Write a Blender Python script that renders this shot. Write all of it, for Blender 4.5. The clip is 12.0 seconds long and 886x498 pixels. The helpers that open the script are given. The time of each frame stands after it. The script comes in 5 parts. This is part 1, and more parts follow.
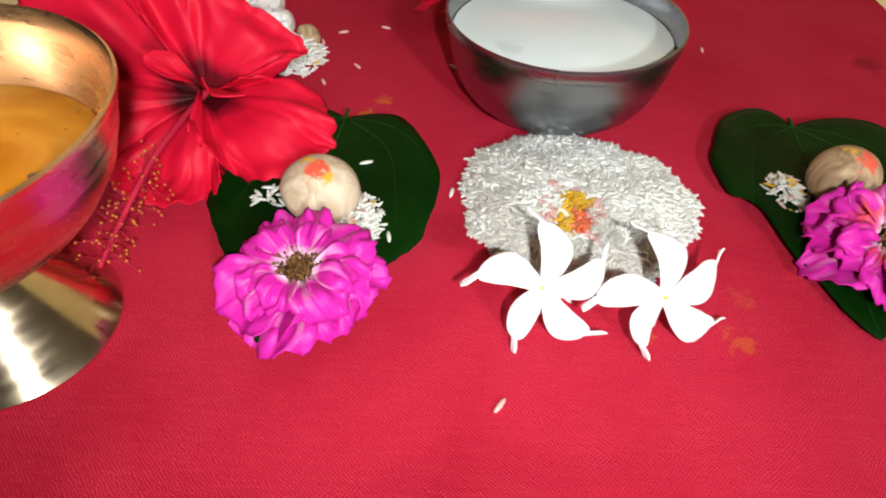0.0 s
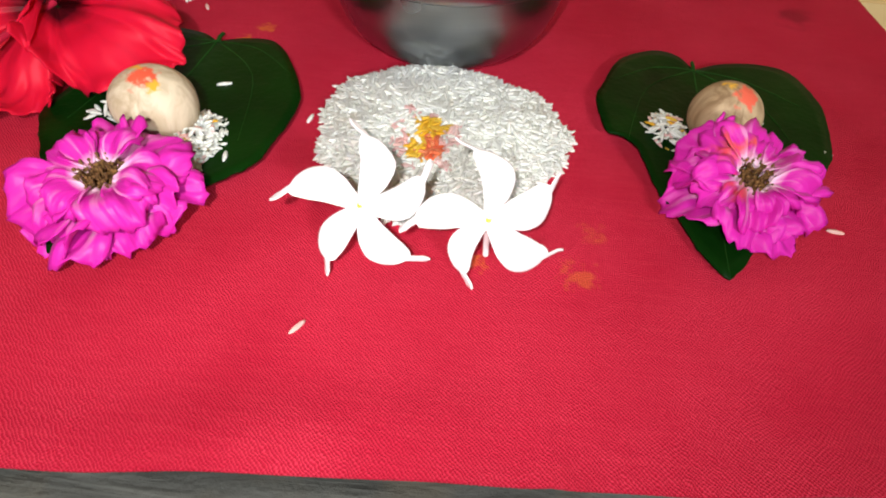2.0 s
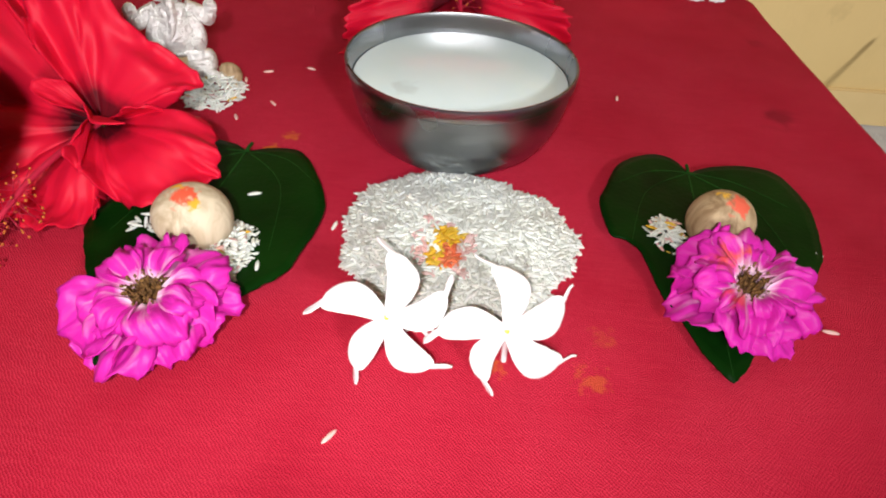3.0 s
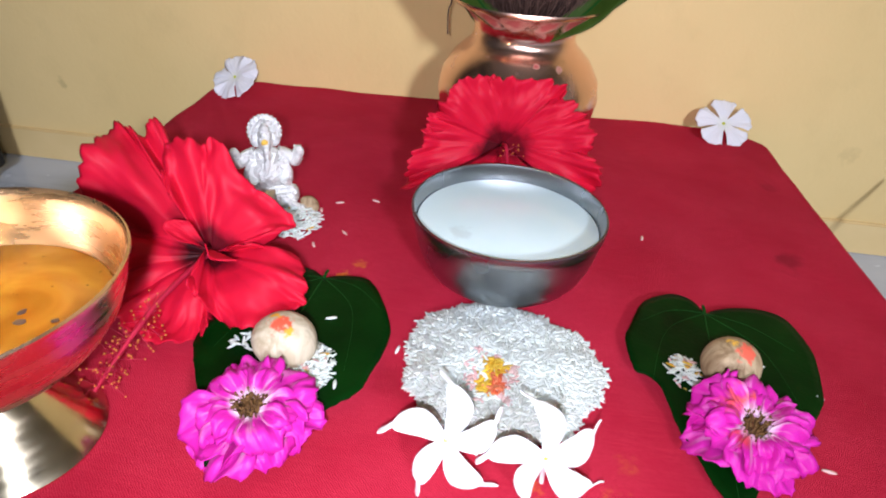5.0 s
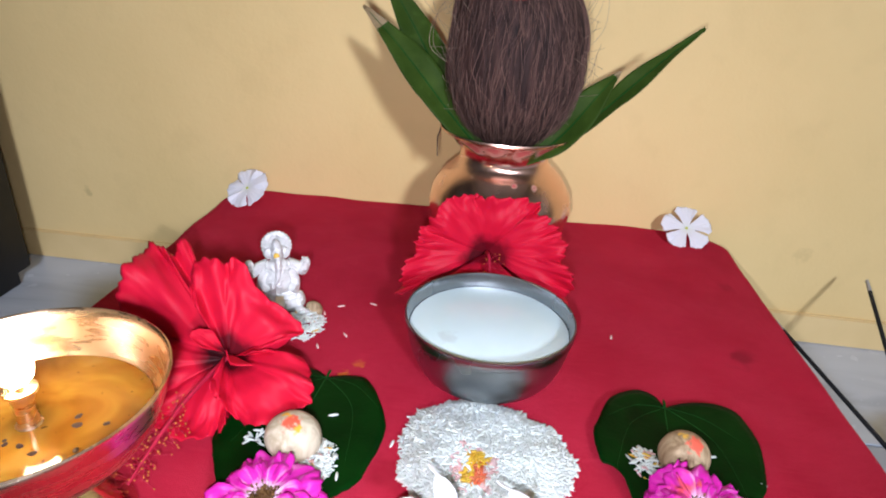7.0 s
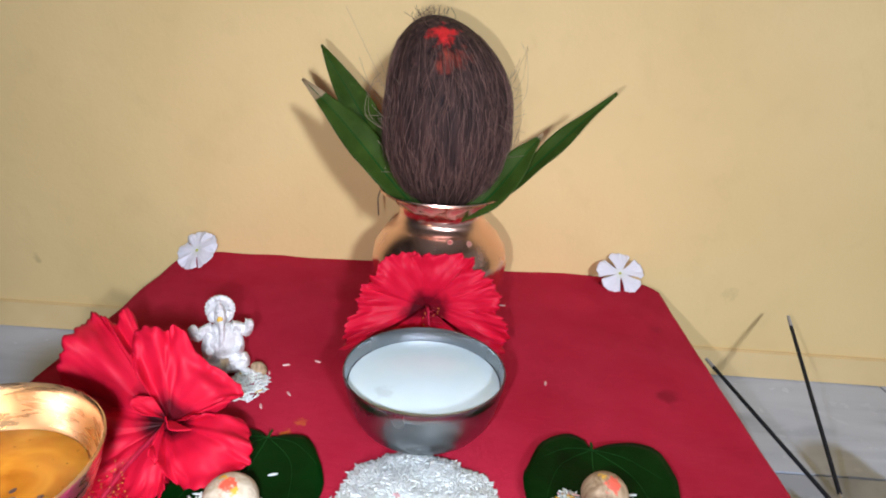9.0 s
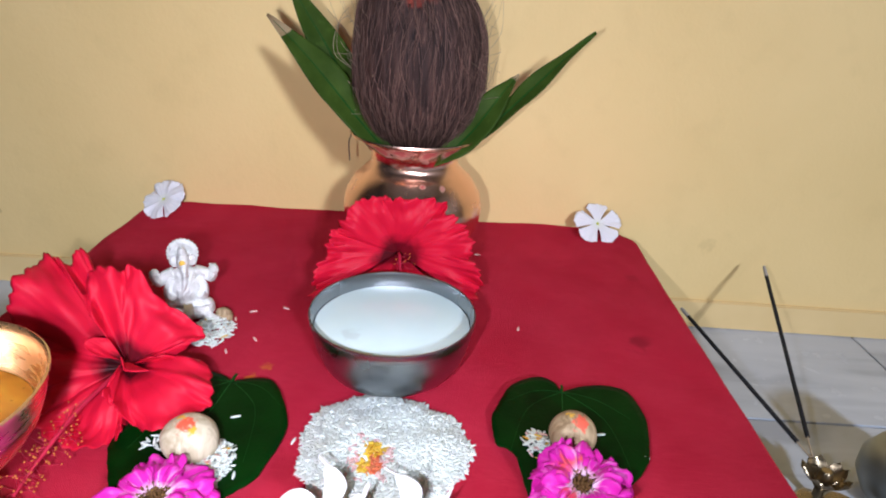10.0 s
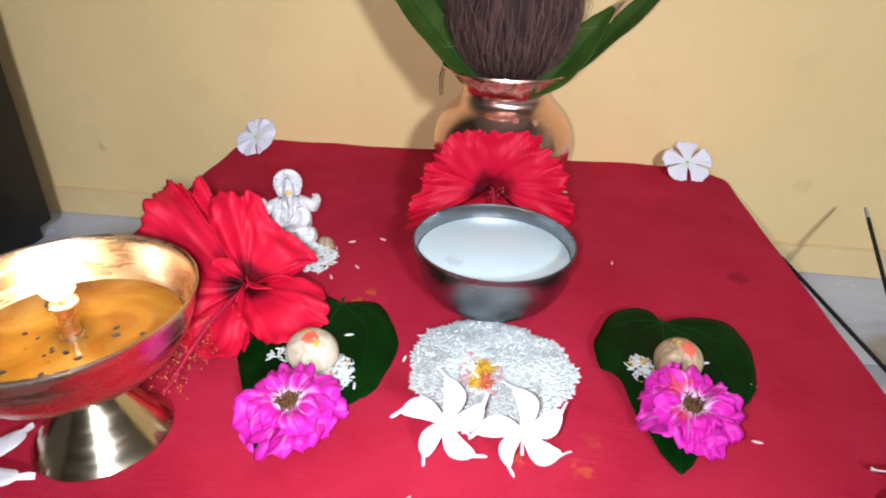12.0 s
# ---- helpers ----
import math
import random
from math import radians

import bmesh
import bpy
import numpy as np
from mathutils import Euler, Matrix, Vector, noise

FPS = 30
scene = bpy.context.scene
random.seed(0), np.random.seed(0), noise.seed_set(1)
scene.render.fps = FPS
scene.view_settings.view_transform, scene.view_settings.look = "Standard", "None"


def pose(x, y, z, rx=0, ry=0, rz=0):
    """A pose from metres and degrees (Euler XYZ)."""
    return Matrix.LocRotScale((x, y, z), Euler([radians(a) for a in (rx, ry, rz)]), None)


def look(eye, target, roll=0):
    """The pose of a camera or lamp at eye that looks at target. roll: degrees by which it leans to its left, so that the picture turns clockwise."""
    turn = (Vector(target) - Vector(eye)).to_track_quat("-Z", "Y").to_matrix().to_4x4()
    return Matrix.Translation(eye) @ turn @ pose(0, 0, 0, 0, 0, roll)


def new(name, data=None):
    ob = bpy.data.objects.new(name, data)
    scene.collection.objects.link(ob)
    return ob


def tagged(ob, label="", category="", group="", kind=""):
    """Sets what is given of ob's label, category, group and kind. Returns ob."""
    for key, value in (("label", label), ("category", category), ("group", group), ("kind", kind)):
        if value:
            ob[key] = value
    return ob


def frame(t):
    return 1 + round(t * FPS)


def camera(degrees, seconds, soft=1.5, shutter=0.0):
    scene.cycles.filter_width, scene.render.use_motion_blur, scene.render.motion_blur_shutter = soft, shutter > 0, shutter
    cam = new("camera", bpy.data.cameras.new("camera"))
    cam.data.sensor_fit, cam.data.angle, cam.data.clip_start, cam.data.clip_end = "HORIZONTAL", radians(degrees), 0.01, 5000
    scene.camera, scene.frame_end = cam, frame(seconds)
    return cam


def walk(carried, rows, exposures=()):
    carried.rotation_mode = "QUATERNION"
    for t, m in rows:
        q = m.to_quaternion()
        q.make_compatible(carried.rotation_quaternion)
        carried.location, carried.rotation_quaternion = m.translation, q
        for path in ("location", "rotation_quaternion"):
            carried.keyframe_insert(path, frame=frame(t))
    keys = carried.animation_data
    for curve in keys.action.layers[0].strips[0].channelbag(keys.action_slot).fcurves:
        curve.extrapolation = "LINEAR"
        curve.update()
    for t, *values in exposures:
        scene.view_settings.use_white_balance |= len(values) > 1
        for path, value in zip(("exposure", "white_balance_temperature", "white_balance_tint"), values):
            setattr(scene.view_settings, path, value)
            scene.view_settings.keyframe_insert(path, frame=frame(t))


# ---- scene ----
cam = camera(72.8, 12.0, soft=2.0)
PATH = [
    (0, (-0.0211, -0.1415, 0.1713), (-0.0243, 0.5512, -0.5500), 2.75),
    (0.5, (-0.0072, -0.1472, 0.1668), (-0.0149, 0.5326, -0.5666), 3.45),
    (1, (0.0082, -0.1460, 0.1739), (-0.0032, 0.5426, -0.5512), 3.78),
    (1.5, (0.0318, -0.1418, 0.1683), (0.0254, 0.5520, -0.5519), 3.76),
    (2, (0.0395, -0.1438, 0.1484), (0.0351, 0.5315, -0.5892), 4.91),
    (2.5, (0.0394, -0.1417, 0.1603), (0.0169, 0.5595, -0.5523), 1.42),
    (3, (0.0310, -0.1435, 0.1694), (0.0195, 0.6046, -0.4940), 4.04),
    (3.5, (0.0332, -0.1450, 0.1847), (0.0116, 0.6280, -0.4494), 3.16),
    (3.7, (0.0314, -0.1460, 0.1895), (0.0085, 0.6394, -0.4291), 3.49),
    (5.3, (0.0177, -0.1761, 0.2182), (-0.0572, 0.6600, -0.3253), 4.24),
    (5.5, (0.0258, -0.1812, 0.2190), (-0.0415, 0.6610, -0.3160), 3.57),
    (6, (0.0220, -0.1915, 0.2278), (-0.0444, 0.6655, -0.2833), 4.61),
    (6.5, (0.0220, -0.1960, 0.2407), (-0.0523, 0.6777, -0.2401), 4.30),
    (7, (0.0242, -0.2045, 0.2562), (-0.0521, 0.6917, -0.1808), 3.98),
    (7.5, (0.0296, -0.2167, 0.2744), (-0.0356, 0.7061, -0.1053), 3.99),
    (7.7, (0.0327, -0.2214, 0.2805), (-0.0267, 0.7108, -0.0767), 3.73),
    (9.3, (0.0520, -0.2213, 0.2739), (0.0300, 0.7047, -0.1029), 3.16),
    (9.5, (0.0535, -0.2186, 0.2688), (0.0394, 0.7000, -0.1260), 3.34),
    (10, (0.0616, -0.2157, 0.2568), (0.0586, 0.6925, -0.1618), 3.73),
    (10.5, (0.0567, -0.2170, 0.2492), (0.0518, 0.6840, -0.1845), 4.57),
    (11, (0.0515, -0.2208, 0.2403), (0.0296, 0.6649, -0.2233), 4.18),
    (11.5, (0.0342, -0.2311, 0.2377), (-0.0239, 0.6413, -0.2475), 4.66),
    (12, (0.0299, -0.2307, 0.2447), (-0.0548, 0.6347, -0.2491), 1.97),
]
# the phone's automatic white balance swings from warm to cool while the path crosses to the wide view
EXPOSURES = [(0.0, -0.52, 6750, 13), (3.6, -0.52, 6750, 13), (5.3, -0.28, 5650, 14), (12.0, -0.28, 5650, 14)]
walk(cam, [(t, look(eye, target, roll)) for t, eye, target, roll in PATH], EXPOSURES)

# ---------------------------------------------------------------- light
world = bpy.data.worlds.new("world")
scene.world = world
world.use_nodes = True
world.node_tree.nodes["Background"].inputs[0].default_value = (0.9, 0.95, 1.0, 1)
world.node_tree.nodes["Background"].inputs[1].default_value = 0.003


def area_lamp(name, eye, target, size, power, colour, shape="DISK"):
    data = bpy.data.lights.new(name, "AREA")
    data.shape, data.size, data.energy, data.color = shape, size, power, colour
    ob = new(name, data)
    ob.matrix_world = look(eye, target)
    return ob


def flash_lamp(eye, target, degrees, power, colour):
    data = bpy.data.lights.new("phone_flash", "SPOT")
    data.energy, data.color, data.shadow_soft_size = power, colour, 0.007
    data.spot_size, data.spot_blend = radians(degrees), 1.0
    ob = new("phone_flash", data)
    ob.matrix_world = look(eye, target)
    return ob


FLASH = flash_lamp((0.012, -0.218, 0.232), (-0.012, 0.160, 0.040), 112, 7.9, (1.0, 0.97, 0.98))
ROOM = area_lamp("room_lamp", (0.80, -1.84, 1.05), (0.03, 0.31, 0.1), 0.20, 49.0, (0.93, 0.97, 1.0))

# ---------------------------------------------------------------- materials
FLOOR, WALL = -0.115, 0.418


class Nodes:
    """A principled material under construction."""

    def __init__(self, name, rough=0.5, metal=0.0, spec=0.5):
        self.m = bpy.data.materials.new(name)
        self.m.use_nodes = True
        self.t = self.m.node_tree
        self.b = self.t.nodes["Principled BSDF"]
        self.b.inputs["Roughness"].default_value = rough
        self.b.inputs["Metallic"].default_value = metal
        self.b.inputs["Specular IOR Level"].default_value = spec
        self.co = self.t.nodes.new("ShaderNodeTexCoord").outputs["Object"]

    def add(self, kind, **values):
        n = self.t.nodes.new(kind)
        for k, v in values.items():
            n.inputs[k.replace("_", " ")].default_value = v
        return n

    def link(self, a, b):
        self.t.links.new(a, b)

    def stretch(self, sx, sy, sz):
        n = self.add("ShaderNodeMapping")
        n.inputs["Scale"].default_value = (sx, sy, sz)
        self.link(self.co, n.inputs["Vector"])
        return n.outputs["Vector"]

    def noise(self, scale, detail=4.0, vec=None, distortion=0.0):
        n = self.add("ShaderNodeTexNoise", Scale=scale, Detail=detail, Distortion=distortion)
        self.link(vec or self.co, n.inputs["Vector"])
        return n.outputs["Fac"]

    def ramp(self, fac, *stops):
        n = self.add("ShaderNodeValToRGB")
        e = n.color_ramp.elements
        while len(e) < len(stops):
            e.new(0.5)
        for el, (p, c) in zip(e, stops):
            el.position, el.color = p, (*c, 1) if len(c) == 3 else c
        self.link(fac, n.inputs["Fac"])
        return n.outputs["Color"]

    def grey(self, fac, lo, hi, a=0.0, b=1.0):
        n = self.add("ShaderNodeMapRange")
        n.inputs["From Min"].default_value, n.inputs["From Max"].default_value = lo, hi
        n.inputs["To Min"].default_value, n.inputs["To Max"].default_value = a, b
        self.link(fac, n.inputs["Value"])
        return n.outputs["Result"]

    def mix(self, fac, a, b, mode="MIX"):
        n = self.t.nodes.new("ShaderNodeMix")
        n.data_type, n.blend_type = "RGBA", mode
        for v, slot in ((fac, 0), (a, 6), (b, 7)):
            if isinstance(v, (int, float)):
                n.inputs[slot].default_value = v
            elif isinstance(v, tuple):
                n.inputs[slot].default_value = (*v, 1)
            else:
                self.link(v, n.inputs[slot])
        return n.outputs[2]

    def math(self, op, a, b=None):
        n = self.t.nodes.new("ShaderNodeMath")
        n.operation = op
        for i, v in enumerate((a, b)):
            if isinstance(v, (int, float)):
                n.inputs[i].default_value = v
            elif v is not None:
                self.link(v, n.inputs[i])
        return n.outputs[0]

    def spot(self, centre, radius, edge=0.5, rag=0.6, scale=250.0):
        """A ragged powder patch round a place of the object: 0 outside, 1 inside."""
        n = self.t.nodes.new("ShaderNodeVectorMath")
        n.operation = "DISTANCE"
        self.link(self.co, n.inputs[0])
        n.inputs[1].default_value = centre
        d = self.math("ADD", n.outputs["Value"], self.math("MULTIPLY", self.math("SUBTRACT", self.noise(scale, 5), 0.5), radius * rag * 4))
        return self.grey(d, radius, radius * edge)

    def uv(self):
        n = self.t.nodes.new("ShaderNodeUVMap")
        s = self.t.nodes.new("ShaderNodeSeparateXYZ")
        self.link(n.outputs["UV"], s.inputs[0])
        return s.outputs["X"], s.outputs["Y"]

    def random(self):
        return self.t.nodes.new("ShaderNodeObjectInfo").outputs["Random"]

    def island(self):
        return self.t.nodes.new("ShaderNodeNewGeometry").outputs["Random Per Island"]

    def bump(self, height, depth, strength=1.0, before=None):
        n = self.add("ShaderNodeBump", Strength=strength, Distance=depth)
        self.link(height, n.inputs["Height"])
        if before:
            self.link(before, n.inputs["Normal"])
        self.link(n.outputs["Normal"], self.b.inputs["Normal"])
        return n.outputs["Normal"]

    def colour(self, c):
        if isinstance(c, tuple):
            self.b.inputs["Base Color"].default_value = (*c, 1)
        else:
            self.link(c, self.b.inputs["Base Color"])
        return self

    def rough(self, fac):
        self.link(fac, self.b.inputs["Roughness"])
        return self

    def set(self, **values):
        for k, v in values.items():
            self.b.inputs[k.replace("_", " ")].default_value = v
        return self


def make_cloth():
    n = Nodes("red_cotton", 0.9, 0, 0.06)
    base = n.ramp(n.noise(9, 5), (0.3, (0.36, 0.008, 0.026)), (0.7, (0.50, 0.014, 0.043)))
    slub = n.grey(n.noise(60, 3, n.stretch(1, 14, 1)), 0.45, 0.75)
    base = n.mix(n.math("MULTIPLY", slub, 0.3), base, (0.64, 0.04, 0.07))
    sep = n.t.nodes.new("ShaderNodeSeparateXYZ")
    n.link(n.co, sep.inputs[0])
    drift = n.math("MULTIPLY", n.noise(45, 3), 0.0050)
    fine = n.math("MULTIPLY", n.noise(420, 2), 0.0012)
    wx = n.math("ADD", n.math("ADD", sep.outputs["X"], drift), fine)
    wy = n.math("ADD", n.math("SUBTRACT", sep.outputs["Y"], drift), fine)
    across = n.math("SINE", n.math("MULTIPLY", wx, 5200.0))
    along = n.math("SINE", n.math("MULTIPLY", wy, 5200.0))
    twill = n.math("SINE", n.math("MULTIPLY", n.math("ADD", wx, wy), 5200.0))
    knit = n.math("ADD", n.math("MULTIPLY", across, along), n.math("MULTIPLY", twill, 0.8))
    knit = n.math("ADD", knit, n.math("MULTIPLY", n.math("SUBTRACT", n.noise(1500, 2), 0.5), 2.2))
    # glints on thread crests and shade in the hollows, painted into the colour
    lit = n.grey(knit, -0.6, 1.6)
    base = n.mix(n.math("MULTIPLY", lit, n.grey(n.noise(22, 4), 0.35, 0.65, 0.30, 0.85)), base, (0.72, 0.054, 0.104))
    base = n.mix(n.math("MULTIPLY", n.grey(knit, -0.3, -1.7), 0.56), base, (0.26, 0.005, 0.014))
    yellow = (0.72, 0.22, 0.015)
    for c, r, k in (((0.050, -0.014, 0), 0.005, 0.4), ((0.083, -0.016, 0), 0.006, 0.26), ((0.090, 0.004, 0), 0.005, 0.22), ((-0.064, 0.113, 0), 0.005, 0.7), ((-0.056, 0.124, 0), 0.005, 0.45)):
        base = n.mix(n.math("MULTIPLY", n.spot(c, r, 0.3, 0.9, 320), k), base, yellow)
    for c, r, k in (((0.221, 0.187, 0), 0.012, 0.5), ((0.244, 0.304, 0), 0.008, 0.4), ((-0.10, 0.118, 0), 0.01, 0.2)):
        base = n.mix(n.math("MULTIPLY", n.spot(c, r, 0.2, 0.8, 90), k), base, (0.12, 0.006, 0.012))
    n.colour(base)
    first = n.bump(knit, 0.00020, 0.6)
    n.bump(n.noise(240, 3), 0.0004, 0.22, first)
    return n.m


def make_wall():
    n = Nodes("yellow_distemper", 0.75, 0, 0.3)
    base = n.ramp(n.noise(5, 6), (0.3, (0.74, 0.53, 0.225)), (0.7, (0.80, 0.58, 0.26)))
    base = n.mix(n.math("MULTIPLY", n.grey(n.noise(28, 5), 0.55, 0.8), 0.18), base, (0.56, 0.40, 0.17))
    for c, r, k in (((-0.4567, WALL, -0.0215), 0.006, 0.45), ((0.360, WALL, -0.009), 0.012, 0.18)):
        base = n.mix(n.math("MULTIPLY", n.spot(c, r, 0.3, 0.8, 120), k), base, (0.40, 0.28, 0.12))
    n.colour(base)
    first = n.bump(n.noise(38, 4), 0.0025, 0.22)
    n.bump(n.noise(260, 4), 0.0007, 0.3, first)
    return n.m


def make_marble():
    n = Nodes("white_marble", 0.16, 0, 0.5)
    turn = n.add("ShaderNodeMapping")
    turn.inputs["Rotation"].default_value, turn.inputs["Scale"].default_value = (0, 0, 0.7), (1.0, 4.5, 1.0)
    n.link(n.co, turn.inputs["Vector"])
    veins = n.noise(5.0, 7, turn.outputs["Vector"], 0.5)
    base = n.ramp(veins, (0.36, (0.36, 0.39, 0.46)), (0.46, (0.52, 0.56, 0.64)), (0.60, (0.60, 0.64, 0.72)), (0.72, (0.50, 0.54, 0.62)))
    base = n.mix(n.math("MULTIPLY", n.noise(30, 6), 0.25), base, (0.46, 0.50, 0.58))
    n.colour(n.mix(n.math("MULTIPLY", n.random(), 0.25), base, (0.52, 0.55, 0.62)))
    n.rough(n.grey(n.noise(40, 4), 0.3, 0.7, 0.12, 0.3))
    return n.m


def make_old_wood():
    n = Nodes("weathered_grey_wood", 0.8, 0, 0.2)
    g = n.noise(16, 8, n.stretch(1, 9, 9), 0.6)
    base = n.ramp(g, (0.3, (0.035, 0.038, 0.034)), (0.55, (0.07, 0.076, 0.068)), (0.8, (0.11, 0.118, 0.105)))
    n.colour(n.mix(n.math("MULTIPLY", n.grey(n.noise(50, 4), 0.5, 0.75), 0.5), base, (0.11, 0.10, 0.07)))
    n.bump(n.math("ADD", g, n.math("MULTIPLY", n.noise(330, 5), 0.35)), 0.003, 0.9)
    return n.m


def make_steel(name, tint, rough, spun=0.0):
    """Turned steel: fine rings round the z axis, so that highlights stretch upwards."""
    n = Nodes(name, rough, 1.0)
    rings = n.noise(90, 4, n.stretch(0.25, 0.25, 14))
    n.colour(n.mix(rings, tint, tuple(v * 0.88 for v in tint)))
    n.rough(n.grey(n.noise(14, 4), 0.3, 0.75, rough * 0.9, rough * 1.15))
    n.bump(rings, 0.00006, 0.12)
    if spun:
        tangent = n.t.nodes.new("ShaderNodeTangent")
        tangent.direction_type, tangent.axis = "RADIAL", "Z"
        n.link(tangent.outputs[0], n.b.inputs["Tangent"])
        n.set(Anisotropic=spun)
    return n.m


def make_silver():
    n = Nodes("oxidised_silver", 0.58, 1.0)
    n.colour(n.ramp(n.noise(240, 4), (0.3, (0.84, 0.84, 0.82)), (0.6, (0.95, 0.95, 0.93))))
    n.bump(n.noise(520, 4), 0.0020, 1.0)
    return n.m


def make_copper():
    n = Nodes("polished_copper", 0.14, 1.0)
    tint = n.ramp(n.noise(18, 5), (0.3, (0.80, 0.48, 0.36)), (0.75, (0.90, 0.60, 0.49)))
    red = None
    smears = [((0.047 * math.cos(a), 0.047 * math.sin(a), 0.1100), 0.011) for a in (-2.7, -2.2, -1.75, -1.25, -0.8, -0.4)]
    smears += [((0.010, -0.046, 0.0840), 0.003), ((0.028, -0.043, 0.0835), 0.004), ((-0.014, -0.046, 0.087), 0.0022)]
    for c, r in smears:
        s = n.spot(c, r, 0.35, 0.45, 110)
        red = s if red is None else n.math("MAXIMUM", red, s)
    n.colour(n.mix(n.math("MULTIPLY", red, 0.85), tint, (0.42, 0.008, 0.018)))
    n.link(n.grey(red, 0, 1, 1.0, 0.0), n.b.inputs["Metallic"])
    tangent = n.t.nodes.new("ShaderNodeTangent")
    tangent.direction_type, tangent.axis = "RADIAL", "Z"
    n.link(tangent.outputs[0], n.b.inputs["Tangent"])
    n.set(Anisotropic=0.6)
    n.rough(n.math("ADD", n.grey(n.noise(60, 5), 0.3, 0.75, 0.17, 0.30), n.math("MULTIPLY", red, 0.4)))
    return n.m


def make_brass(name, a, b, rough):
    n = Nodes(name, rough, 1.0)
    n.colour(n.ramp(n.noise(25, 5), (0.3, a), (0.75, b)))
    n.rough(n.grey(n.noise(50, 5, n.stretch(1, 1, 5)), 0.3, 0.75, rough * 0.7, rough * 1.5))
    n.bump(n.noise(150, 4, n.stretch(0.3, 0.3, 6)), 0.0001, 0.2)
    return n.m


def make_petal(name, base, body, rim, rough=0.5, veins=30, dark=0.35, sss=0.12, glow=(0.5, 0.05, 0.1), foot=(0.10, 0.40), relief=0.3, smears=(), streak=0.0):
    """u runs from the petal's foot to its rim; veins fan out along it."""
    n = Nodes(name, rough, 0, 0.18)
    u, v = n.uv()
    wobble = n.math("ADD", v, n.math("MULTIPLY", n.noise(60, 3), 0.10))
    line = n.math("ABSOLUTE", n.math("SINE", n.math("MULTIPLY", wobble, float(veins))))
    body_c = n.mix(n.noise(45, 4), body, rim)
    col = n.mix(n.grey(n.math("ADD", u, n.math("MULTIPLY", n.math("SUBTRACT", n.noise(90, 3), 0.5), 0.25)), *foot), base, body_c)
    shade = n.grey(line, 0.0, 0.35, dark, 0.0)
    col = n.mix(shade, col, tuple(c * 0.55 for c in body))
    col = n.mix(n.math("MULTIPLY", n.random(), 0.25), col, rim)
    if streak:
        across = n.t.nodes.new("ShaderNodeCombineXYZ")
        n.link(n.math("MULTIPLY", v, 7.0), across.inputs[0])
        n.link(n.math("MULTIPLY", n.random(), 41.0), across.inputs[1])
        n.link(n.math("MULTIPLY", u, 0.9), across.inputs[2])
        band = n.grey(n.noise(1.0, 2, across.outputs[0]), 0.56, 0.68)
        col = n.mix(n.math("MULTIPLY", n.math("MULTIPLY", band, n.grey(u, 1.0, 0.45)), streak), col, base)
    for centre, r, paint in smears:
        col = n.mix(n.math("MULTIPLY", n.spot(centre, r, 0.3, 0.7, 220), 0.8), col, paint)
    n.colour(col)
    first = n.bump(line, 0.0006, relief)
    n.bump(n.noise(300, 3), 0.0004, 0.3, first)
    n.set(Subsurface_Weight=sss, Subsurface_Scale=0.004, Subsurface_Radius=glow)
    return n.m


def make_leaf(name, dark, light, rough, scale=1.0):
    n = Nodes(name, rough, 0, 0.035)
    c = n.ramp(n.noise(35 * scale, 5), (0.3, dark), (0.75, light))
    n.colour(n.mix(n.math("MULTIPLY", n.grey(n.noise(160, 3), 0.6, 0.8), 0.25), c, tuple(v * 1.8 for v in light)))
    first = n.bump(n.noise(70, 4), 0.0015, 0.4)
    n.bump(n.noise(420, 3), 0.0004, 0.35, first)
    return n.m


def make_rice(name, a, b):
    n = Nodes(name, 0.6, 0, 0.25)
    n.colour(n.mix(n.island(), a, b))
    n.set(Subsurface_Weight=0.6, Subsurface_Scale=0.004, Subsurface_Radius=(1.0, 0.9, 0.75))
    return n.m


def make_nut(name, a, b, marks):
    n = Nodes(name, 0.6, 0, 0.3)
    streak = n.noise(70, 6, n.stretch(2.2, 2.2, 0.6), 1.2)
    c = n.ramp(streak, (0.35, a), (0.6, b), (0.8, tuple(v * 1.12 for v in b)))
    for centre, r, paint in marks:
        c = n.mix(n.spot(centre, r, 0.5, 0.8, 330), c, paint)
    n.colour(c)
    n.bump(streak, 0.0012, 0.5)
    return n.m


def make_plain(name, a, b, rough=0.6, scale=60, metal=0.0, bump=0.0004):
    n = Nodes(name, rough, metal, 0.4)
    n.colour(n.ramp(n.noise(scale, 5), (0.3, a), (0.75, b)))
    n.bump(n.noise(scale * 5, 4), bump, 0.5)
    return n.m


def make_milk():
    n = Nodes("milk", 0.16, 0, 0.5)
    c = n.ramp(n.noise(22, 4), (0.3, (0.68, 0.82, 0.83)), (0.7, (0.74, 0.87, 0.88)))
    c = n.mix(n.math("MULTIPLY", n.spot((-0.026, -0.018, 0), 0.008, 0.3, 0.6, 160), 0.3), c, (0.4, 0.42, 0.42))
    n.colour(c)
    n.set(Subsurface_Weight=0.3, Subsurface_Scale=0.004, Subsurface_Radius=(1, 0.95, 0.85))
    return n.m


